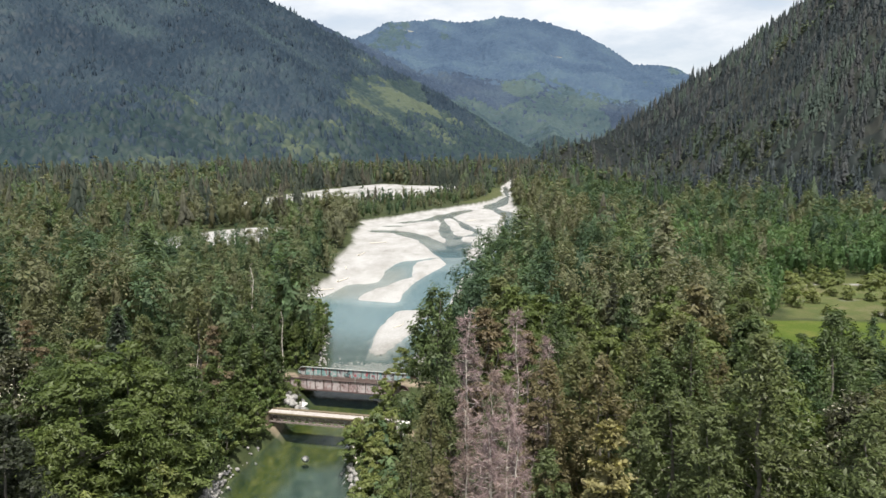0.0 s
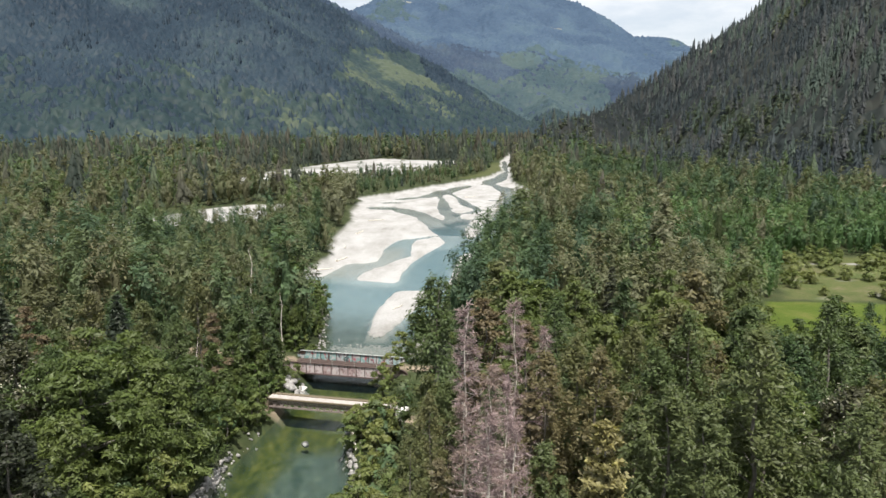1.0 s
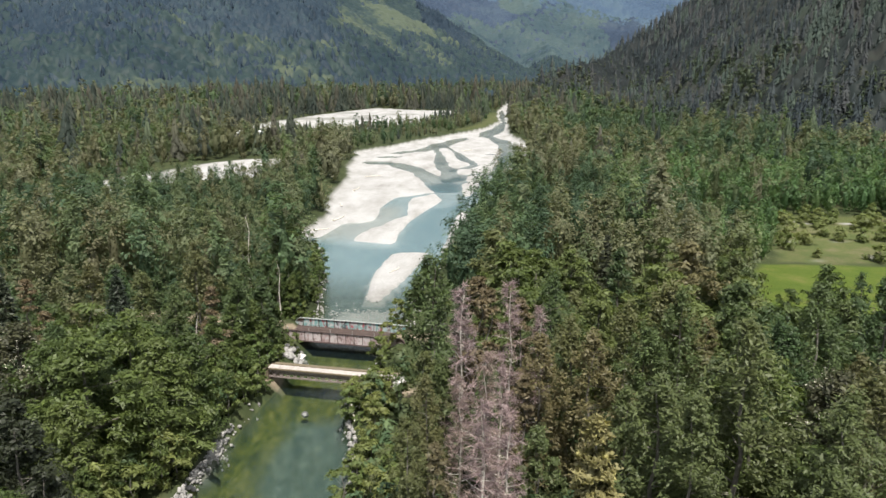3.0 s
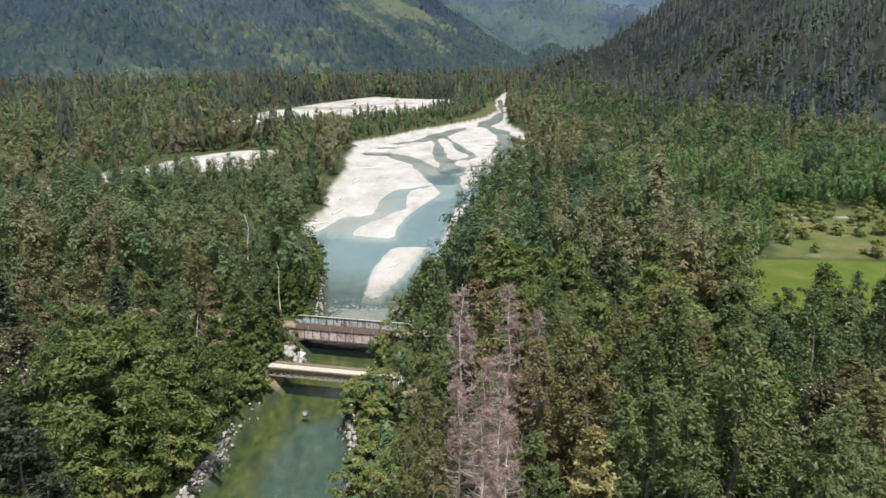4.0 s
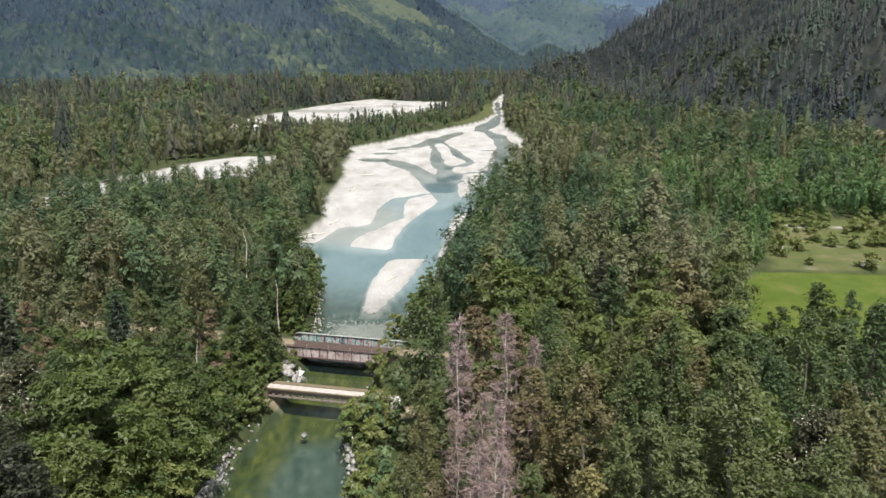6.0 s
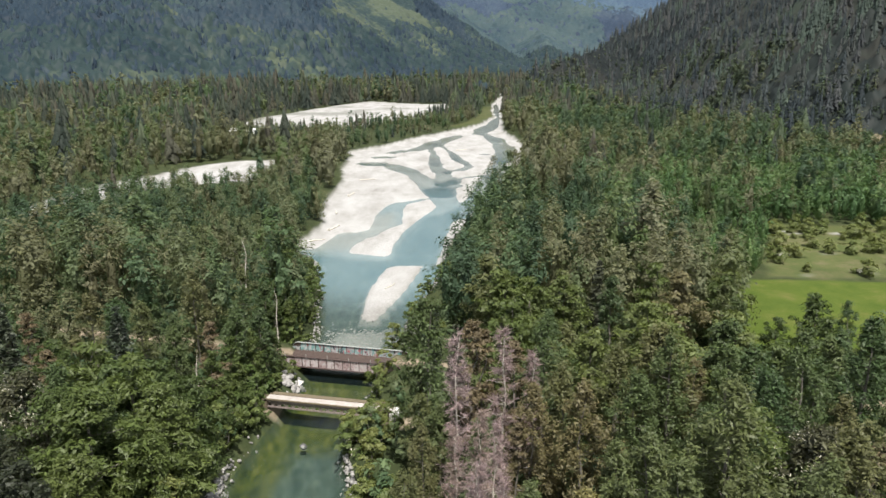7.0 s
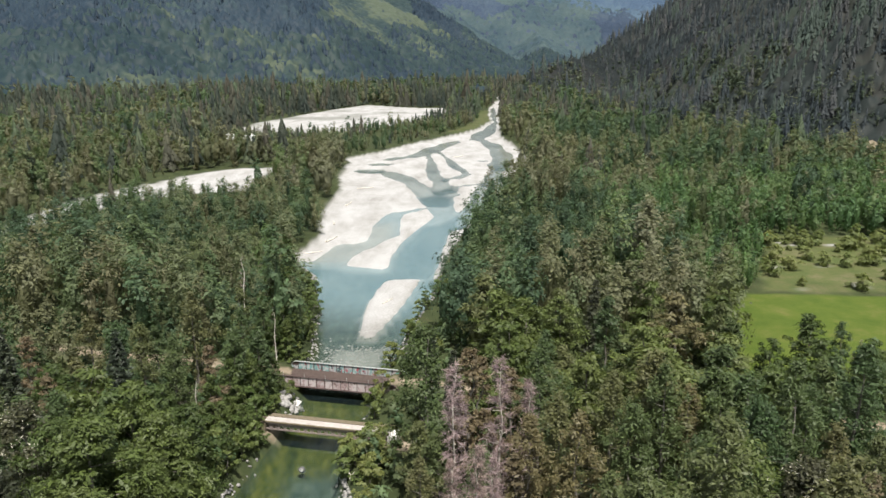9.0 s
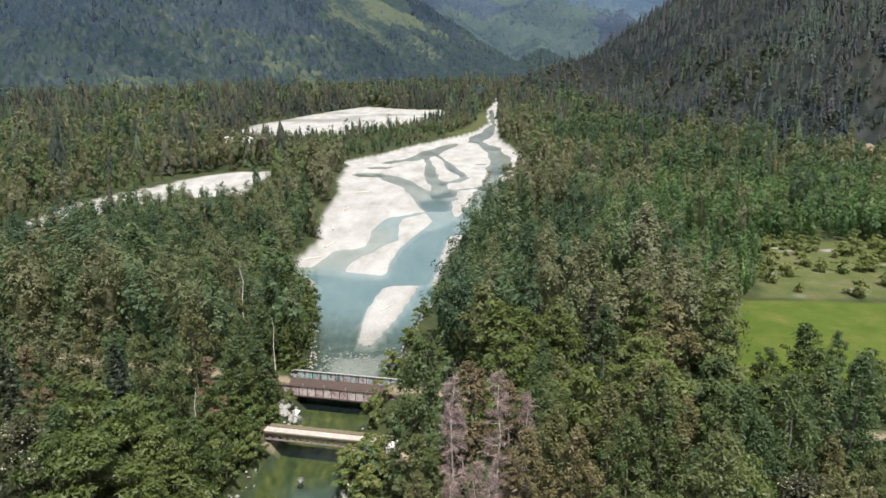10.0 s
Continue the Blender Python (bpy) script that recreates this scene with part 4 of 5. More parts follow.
# the near woods
NEAR = 148.0
gap = 8.4
spots = []
j = 0
yy = 44.0
while yy < NEAR:
    xx = -0.70 * yy - 14 + (j % 2) * gap / 2
    while xx < 0.70 * yy + 14:
        spots.append((xx + rng.uniform(-1.9, 1.9), yy + rng.uniform(-1.7, 1.7)))
        xx += gap * (0.92 + 0.10 * (yy > 95))
    yy += gap * (0.86 + 0.10 * (yy > 95))
    j += 1
allowed = open_ground(np.array([p[0] for p in spots]), np.array([p[1] for p in spots]))
for (x, y), ok in zip(spots, allowed):
    if not ok or math.hypot(x, y) > NEAR or any(math.hypot(x - a, y - b) < 4.8 for a, b in taken) or math.hypot(x - 11.5, y - 47) < 5.5 or (-4 < x < 9 and y < 70) or (-15 < x < -2.0 and y < 112) or (x > -12 and x < 4 + 0.06 * (y - 95) and 95 < y < 150):
        continue
    stand = float(fbm(np.array([x]), np.array([y]), 34, 71, 3)[0]) + rng.uniform(-0.14, 0.14)
    if x < -25:
        key = "maple_tree" if (stand > 0.5 and y < 112) else "cottonwood_tree" if stand > 0.42 else "alder_tree"
    else:
        key = "cottonwood_tree" if y < 98 and stand > 0.38 else "alder_tree" if stand < 0.60 else "maple_tree" if y > 98 else "cottonwood_tree"
    roll = rng.random()
    if x > -10 and y < 95 and 0.2 < roll < 0.32:
        key = "maple_tree"
    if roll < 0.015 and y > 120:
        key = "dead_tree"
    elif roll < 0.07:
        key = "rusty_tree"
    elif roll < 0.11 and x < 40:
        key = "fir_tree"
    grow = rng.uniform(0.66, 1.22) * (0.93 if key == "cottonwood_tree" else 1.0)
    plant(key, rng.randrange(5), x, y, grow, rng.uniform(0, 6.28), rng.uniform(1.0, 1.28))


# the woods beyond: many trees to one mesh
def forest(name, label, templates, xs, ys, scales, tones, material, widths=None):
    g = np.random.default_rng(len(xs))
    zs = land(xs, ys)[0]
    verts, faces, tone, used = [], [], [], 0
    which = g.integers(0, len(templates), len(xs))
    turn = g.uniform(0, 2 * math.pi, len(xs))
    for k, (tv, tf) in enumerate(templates):
        sel = np.where(which == k)[0]
        if not len(sel):
            continue
        c, s = np.cos(turn[sel])[:, None], np.sin(turn[sel])[:, None]
        w = scales[sel][:, None] * (1 if widths is None else widths[sel][:, None])
        px, py, pz = tv[None, :, 0], tv[None, :, 1], tv[None, :, 2]
        v = np.stack([(px * c - py * s) * w + xs[sel][:, None], (px * s + py * c) * w + ys[sel][:, None], pz * scales[sel][:, None] + zs[sel][:, None]], -1)
        verts.append(v.reshape(-1, 3))
        faces.append((tf[None] + (np.arange(len(sel)) * len(tv))[:, None, None]).reshape(-1, tf.shape[1]) + used)
        tone.append(np.repeat(tones[sel], len(tv)))
        used += len(sel) * len(tv)
    ob = new(name, mesh_from(name, np.concatenate(verts), np.concatenate(faces), material, tone=np.concatenate(tone)))
    return tagged(ob, label, "forest", kind="stuff")


def scatter(x0, x1, y0, y1, gap, seed):
    g = np.random.default_rng(seed)
    xs, ys = np.meshgrid(np.arange(x0, x1, gap), np.arange(y0, y1, gap))
    return (xs + g.uniform(-0.75, 0.75, xs.shape) * gap).ravel(), (ys + g.uniform(-0.75, 0.75, ys.shape) * gap).ravel()


def sizes_at(xs, ys, seed, low_, high_):
    """Tree sizes that differ from stand to stand and from tree to tree."""
    g = np.random.default_rng(seed + 1)
    mixed_ = np.clip(0.5 + 1.6 * (fbm(xs, ys, 45, seed, 2) - 0.5) + g.normal(0, 0.22, len(xs)), 0, 1)
    return (low_ + (high_ - low_) * mixed_) * np.where(g.uniform(0, 1, len(xs)) < 0.12, 1.3, 1.0)


def tones_at(xs, ys, seed, spread=0.3):
    g = np.random.default_rng(seed)
    return np.clip(0.45 + 2.3 * (fbm(xs, ys, 55, seed, 3) - 0.5) + g.normal(0, spread * 0.9, len(xs)), 0, 1)


def firs_simple(seed, tiers, sides, height=20.0, radius=3.4):
    """A small fir of ragged drooping skirts."""
    g = np.random.default_rng(seed)
    verts, faces = [], []
    for k in range(tiers):
        lo, hi = height * (0.05 + 0.86 * k / tiers), height * min(1.0, 0.10 + 0.86 * (k + 2.0) / tiers)
        r = radius * (1 - k / tiers) ** 0.85
        base = len(verts)
        verts.append((g.uniform(-0.1, 0.1) * radius, g.uniform(-0.1, 0.1) * radius, hi))
        for q in range(sides):
            a = 2 * math.pi * (q + g.uniform(-0.3, 0.3)) / sides + k
            out = q % 2
            rr = r * (1.0 if out else 0.45) * g.uniform(0.7, 1.25)
            verts.append((rr * math.cos(a), rr * math.sin(a), lo + (g.uniform(-0.06, 0.02) if out else g.uniform(0.01, 0.07)) * height))
        faces += [(base, base + 1 + q, base + 1 + (q + 1) % sides) for q in range(sides)]
    return np.array(verts), np.array(faces)


def blob(seed, height, radius, fine=1, low=0.52, tall=0.44):
    """The dense inner crown of a far tree: an uneven rounded mass."""
    bm = bmesh.new()
    bmesh.ops.create_icosphere(bm, subdivisions=fine, radius=1)
    g = np.random.default_rng(seed)
    v = np.array([q.co[:] for q in bm.verts])
    bm.verts.index_update()
    f = np.array([[q.index for q in t.verts] for t in bm.faces])
    bm.free()
    v = v * g.uniform(0.68, 1.25, (len(v), 1))
    taper = 1.0 - 0.30 * v[:, 2:3]
    return np.concatenate([v[:, :2] * radius * taper, (low + tall * v[:, 2:3]) * height], 1), f


def leafy_simple(seed, leaves, size, height=18.0, radius=3.9, clumps=20, core=1, plume=1.35, inner=0.4):
    """A far leafy tree: an inner mass with sprays standing off it."""
    v, _ = broadleaf(seed, height, radius, clumps, leaves, size, 0.06, 0.36, 0.16, plume, 1.0, 0.85, 1.3)
    q = quads_for(len(v) // 4)
    f = np.concatenate([q[:, [0, 1, 2]], q[:, [0, 2, 3]]])
    cv, cf = blob(seed, height, radius * inner, core, 0.42, 0.33)
    return np.concatenate([v, cv]), np.concatenate([f, cf + len(v)])


dist = lambda xs, ys: np.hypot(xs, ys)
# middle woods on the valley floor
xs, ys = scatter(-300, 300, 60, 360, 8.0, 1)
ok = open_ground(xs, ys) & (hills(xs, ys) < 1) & (dist(xs, ys) >= NEAR) & (dist(xs, ys) < 330) & (np.abs(xs) < 0.70 * ys + 14)
xs, ys = xs[ok], ys[ok]
g = np.random.default_rng(5)
def sapling_ground(xs, ys):
    """Where the young woods stand, with a ragged border."""
    w = 90 * (fbm(xs, ys, 50, 66, 3) - 0.5)
    return (xs > 72 + w) & (ys > 190 + 0.4 * w) & (ys < 375 + w)


young = sapling_ground(xs, ys) & (np.random.default_rng(44).uniform(0, 1, len(xs)) < 0.8)
xs, ys = xs[~young], ys[~young]
willow = lambda p, q: np.where((p > -182) & (p < -90), np.interp(q - np.interp(p, [-230, -166, -153, -138, -121, -109, -95], [190, 262, 291, 326, 347, 353, 357]), [-110, -60, -15, 5, 8], [1.0, 0.85, 0.62, 0.55, 1.0]), 1.0)
low = willow(xs, ys) * np.where((xs < -62) & (ys > 225), 0.72, np.where(ys > 250, 0.9, 1.0))
forest("broadleaf_woods", "dense mixed green broadleaf woods on the valley floor", [leafy_simple(1000 + k, 600, 0.85, clumps=48, radius=4.5 + 0.2 * k, inner=0.24) for k in range(8)], xs, ys, sizes_at(xs, ys, 61, 0.6, 1.3) * low, np.clip(tones_at(xs, ys, 81) - 0.22 * step(-55, -75, xs), 0, 1), m_mixed, g.uniform(0.72, 1.02, len(xs)))
# undergrowth that fills the ground between the near trees
ux, uy = scatter(-130, 130, 48, 190, 4.4, 17)
ok = open_ground(ux, uy) & (np.abs(ux) < 0.70 * uy + 14)
ux, uy = ux[ok], uy[ok]
# tones lowered: shade of the gaps between crowns put into the leaves
forest("undergrowth", "low green undergrowth between the trees", [leafy_simple(1080 + k, 60, 0.85, 5.0, 2.6, 12, 1, 0.8, 0.5) for k in range(6)], ux, uy, np.random.default_rng(18).uniform(0.5, 1.25, len(ux)), 0.35 * tones_at(ux, uy, 87), m_mixed)
# young woods beyond the meadow
xs, ys = scatter(50, 330, 150, 470, 4.9, 3)
ok = open_ground(xs, ys) & (hills(xs, ys) < 1) & sapling_ground(xs, ys) & (np.abs(xs) < 0.70 * ys + 14) & (dist(xs, ys) >= NEAR)
xs, ys = xs[ok], ys[ok]
g = np.random.default_rng(15)
forest("young_woods", "young bright green saplings beyond the meadow", [leafy_simple(1050 + k, 110, 0.85, 10.0, 2.5, 20, 1) for k in range(8)], xs, ys, sizes_at(xs, ys, 63, 0.6, 1.45), tones_at(xs, ys, 85), m_young)
# shrubs on the rough ground
xs, ys = scatter(85, 260, 188, 262, 5.2, 4)
z_ = zones(xs, ys)
ok = (z_[2] > 0.05) & (z_[1] < -1) & (np.random.default_rng(16).uniform(0, 1, len(xs)) < 0.22 + 0.38 * step(205, 235, ys))
for x, y in zip(xs[ok], ys[ok]):
    if abs(x) < 0.72 * y + 10:
        plant("shrub", rng.randrange(3), float(x), float(y), rng.uniform(0.45, 1.25), rng.uniform(0, 6.28), rng.uniform(0.9, 1.4), rng.uniform(0.55, 1.0))
# far woods on the valley floor
xs, ys = scatter(-800, 800, 200, 1700, 8.5, 2)
keep = open_ground(xs, ys) & (hills(xs, ys) < 1) & (dist(xs, ys) >= 330) & ~(sapling_ground(xs, ys) & (np.random.default_rng(45).uniform(0, 1, len(xs)) < 0.8)) & (np.abs(xs) < 0.70 * ys + 14)
thin = np.random.default_rng(6).uniform(0, 1, len(xs)) < np.where(dist(xs, ys) > 800, 0.55, 1.0)
xs, ys = xs[keep & thin], ys[keep & thin]
needle = np.random.default_rng(8).uniform(0, 1, len(xs)) < np.where(xs < -60, step(380, 700, ys), step(600, 1000, ys)) * 0.62 * (0.4 + 1.2 * step(0.42, 0.6, fbm(xs, ys, 90, 68, 2))) + 0.06
g = np.random.default_rng(9)
a, b = xs[~needle], ys[~needle]
small = lambda p, q: np.where((p > -195) & (p < -70) & (q < 410), 0.7, np.where((p > -190) & (p < 60) & (q > 470) & (q < 860), 0.55, np.where(q > 880, 1.35, np.where(q > 330, 0.95, 1.0))))
mid = dist(a, b) < 600
for here, word, templates in ((mid, "far", [leafy_simple(1100 + k, 190, 1.35, radius=4.5 + 0.15 * k, clumps=30, core=1, inner=0.4) for k in range(8)]), (~mid, "farthest", [leafy_simple(1150 + k, 70, 2.0, radius=4.7, clumps=18, core=1, inner=0.5) for k in range(8)])):
    p, q = a[here], b[here]
    forest(word + "_broadleaf_woods", "distant olive and green broadleaf woods along the river", templates, p, q, sizes_at(p, q, 62, 0.55, 1.35) * small(p, q) * willow(p, q), tones_at(p, q, 83), m_mixed, g.uniform(0.75, 1.08, len(p)))
a, b = xs[needle], ys[needle]
forest("far_conifer_woods", "distant dark brownish green conifers on the valley floor", [firs_simple(1200 + k, 5, 9, 17, 4.3) for k in range(6)], a, b, sizes_at(a, b, 64, 0.6, 1.65) * small(a, b), tones_at(a, b, 84), m_floor_firs)


# woods on the slopes
def slope_woods(name, label, box_, gap, seed, templates, low, high, leafy, material, leaf_share=0.0, tall=1.0, side=0):
    """Conifers of mixed height over a slope, with stands of leafy trees on its lower parts."""
    xs, ys = scatter(*box_, gap, seed)
    up = hills(xs, ys)
    g = np.random.default_rng(seed)
    xs, ys = xs + g.normal(0, 0.3 * gap, len(xs)), ys + g.normal(0, 0.3 * gap, len(ys))
    cut = cuts(xs, ys)
    ok = (up >= 1) & (scars(xs, ys) < 0.3) & ((cut < 0.5) | (g.uniform(0, 1, len(xs)) < 0.65)) & (np.abs(xs) < 0.74 * ys + 30) & (dist(xs, ys) > low) & (dist(xs, ys) <= high) & ((side == 0) | (side * (xs - 90 - 0.03 * ys) > 0) | ((side < 0) & (ys > 1750))) 
    xs, ys, up, cut = xs[ok], ys[ok], up[ok], cut[ok]
    broad = (cut >= 0.5) | (g.uniform(0, 1, len(xs)) < leaf_share * step(0.46, 0.66, fbm(xs, ys, 240, seed + 5, 3) + 0.34 * step(90, 35, up)))
    t = tones_at(xs, ys, seed, 0.35)
    size = sizes_at(xs, ys, seed + 7, 0.5, 1.35) * tall * np.where(cut >= 0.5, 0.45, 1.0)
    wide = g.uniform(0.9, 1.35, len(xs))
    forest(name, label, templates, xs[~broad], ys[~broad], size[~broad], t[~broad], material, wide[~broad])
    if leafy and broad.any():
        forest(name.replace("conifer", "broadleaf"), "stands of fresh green broadleaf trees on the mountainside", leafy, xs[broad], ys[broad], size[broad] * 0.8, t[broad], m_slope_spray, wide[broad] * 1.25)


def canopy(name, label, box_, grid, gap, seed, low, high, tall, material, leafy_material, leaf_share, side=0, floor=1.0):
    """A closed cover of tree tops over a slope: every tree is a cone or a dome of its own height and tone."""
    xs, ys = np.meshgrid(np.arange(box_[0], box_[1], grid), np.arange(box_[2], box_[3], grid))
    g = np.random.default_rng(seed)
    xs, ys = xs + g.uniform(-0.3, 0.3, xs.shape) * grid, ys + g.uniform(-0.3, 0.3, xs.shape) * grid
    away = np.hypot(xs, ys)
    ok = (np.abs(xs) < 0.74 * ys + 40) & (away > low) & (away <= high)
    if side:
        right = xs - 90 - 0.03 * ys > 0
        ok &= right & (ys < 1750) if side > 0 else ~right | (ys > 1750)
    up = np.zeros(xs.shape)
    up[ok] = hills(xs[ok], ys[ok])
    ahead = np.zeros(xs.shape)
    ahead[ok] = hills(xs[ok] * (1 - 12 / away[ok]), ys[ok] * (1 - 12 / away[ok]))
    ok &= (up >= floor) & (up > ahead - 9)
    px, py, pu = xs[ok], ys[ok], up[ok]
    best, tone, leafy = np.full(len(px), 0.0), np.zeros(len(px)), np.zeros(len(px), bool)
    ci, cj = np.floor(px / gap).astype(int), np.floor(py / gap).astype(int)
    hash_ = lambda i, j, k: np.modf(np.abs(np.sin(i * 12.9898 + j * 78.233 + k * 37.719 + seed) * 43758.5453))[0]
    for di in (-1, 0, 1):
        for dj in (-1, 0, 1):
            i, j = ci + di, cj + dj
            tx, ty = (i + hash_(i, j, 1)) * gap, (j + hash_(i, j, 2)) * gap
            stand = fbm(tx, ty, 230, seed + 5, 3) + 0.32 * step(125, 60, pu) * (ty < 1900) + 0.19 * step(110, 40, pu) * (ty >= 1900) + (0.21 + 0.10 * step(1900, 2200, ty)) * step(-420, -150, tx) * step(650, 450, tx) * step(1600, 1900, ty) * step(300, 150, pu)
            stand = stand + 0.20 * step(2350, 2450, np.hypot(tx, ty)) * step(420, 180, pu)
            cut = cuts(tx, ty)
            broad = (hash_(i, j, 3) < leaf_share * step(0.68, 0.80, stand) * np.where(ty < 1900, step(190, 120, pu), 1)) | ((cut > 0.4) & (ty < 3100) & (hash_(i, j, 7) < 0.8))
            h = tall * (0.55 + 0.75 * hash_(i, j, 4)) * (0.75 + 0.5 * fbm(tx, ty, 60, seed + 2, 2)) * np.where(broad, 0.8, 1.0) * (1 - 0.5 * np.minimum(cut, 1)) * np.where(((cut > 0.25) & (ty > 3100)) | (scars(tx, ty) > 0.3), 0.0, 1)
            r = gap * (0.62 + 0.3 * hash_(i, j, 5)) * np.where(broad, 1.1, 1.0)
            d = np.minimum(np.hypot(px - tx, py - ty) / r, 1)
            z = h * np.where(broad, 0.35 + 0.65 * np.sqrt(1 - d * d), 0.25 + 0.75 * (1 - d))
            z = np.where(d < 1, z, 0.2 * h)
            win = z > best
            t = np.clip(0.45 + 1.9 * (fbm(tx, ty, 120, seed, 3) - 0.5) + 0.45 * (hash_(i, j, 6) - 0.5), 0, 1)
            t = np.where(cut > 0.4, np.clip(t + 0.4, 0, 1), t)
            best, tone, leafy = np.where(win, z, best), np.where(win, t, tone), np.where(win, broad, leafy)
    best = best * step(low, low + 40, np.hypot(px, py)) * step(high, high - 40, np.hypot(px, py))
    number = np.full(xs.shape, -1)
    number[ok] = np.arange(len(px))
    q = np.stack([number[:-1, :-1], number[:-1, 1:], number[1:, 1:], number[1:, :-1]], -1).reshape(-1, 4)
    q = q[(q >= 0).all(1)]
    verts = np.stack([px, py, land(px, py)[0] + best - 1.0], -1)
    which = leafy[q].sum(1) >= 2
    for sel, word, text, m in ((~which, name, label, material), (which, name.replace("conifer", "broadleaf"), "stands of fresh green broadleaf trees on the mountainside", leafy_material)):
        if sel.sum() < 10:
            continue
        used, back = np.unique(q[sel], return_inverse=True)
        ob = new(word, mesh_from(word, verts[used], back.reshape(-1, 4), m, True, tone=tone[used]))
        tagged(ob, text, "forest", kind="stuff")


canopy("low_slope_conifer_woods", "dark conifers covering the steep near mountainside", (80, 900, 250, 1050), 3.0, 7.4, 91, 300, 1040, 11, m_shaded_firs, m_slope_leaf, 0.0)
slope_woods("slope_conifer_woods", "tall dark conifers standing on the near mountainside", (100, 900, 250, 1000), 7.3, 91, [firs_simple(1300 + k, 8, 10, 21, 3.7 + 0.1 * k) for k in range(8)], 300, 1000, [leafy_simple(1350 + k, 90, 1.5, clumps=24, inner=0.3) for k in range(4)], m_slope_firs, 0.7)
canopy("upper_slope_conifer_woods", "dark conifers on the upper near mountainside", (100, 1100, 600, 1750), 4.0, 8.0, 94, 1000, 1900, 13, m_shaded_firs, m_slope_leaf, 0.0, side=1)
slope_woods("tall_upper_slope_conifer_woods", "tall dark conifers on the upper near mountainside", (100, 1100, 600, 1750), 11.5, 94, [firs_simple(1600 + k, 6, 8, 23, 4.3) for k in range(6)], 1000, 1900, [leafy_simple(1650 + k, 26, 2.8, clumps=14, inner=0.5) for k in range(4)], m_slope_firs, 0.8, side=1)
# the far covers use needle colours with the haze painted in
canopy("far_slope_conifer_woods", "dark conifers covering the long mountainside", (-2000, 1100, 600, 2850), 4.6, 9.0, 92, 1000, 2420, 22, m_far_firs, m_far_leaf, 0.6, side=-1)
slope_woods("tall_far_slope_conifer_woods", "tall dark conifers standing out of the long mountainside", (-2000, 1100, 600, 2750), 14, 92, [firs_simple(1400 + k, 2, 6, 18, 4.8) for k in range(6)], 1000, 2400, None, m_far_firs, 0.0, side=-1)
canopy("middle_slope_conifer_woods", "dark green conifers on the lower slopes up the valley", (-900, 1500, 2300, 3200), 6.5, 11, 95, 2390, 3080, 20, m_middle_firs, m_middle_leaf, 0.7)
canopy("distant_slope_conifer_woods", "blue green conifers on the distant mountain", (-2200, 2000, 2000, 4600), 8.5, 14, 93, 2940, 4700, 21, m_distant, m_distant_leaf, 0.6)


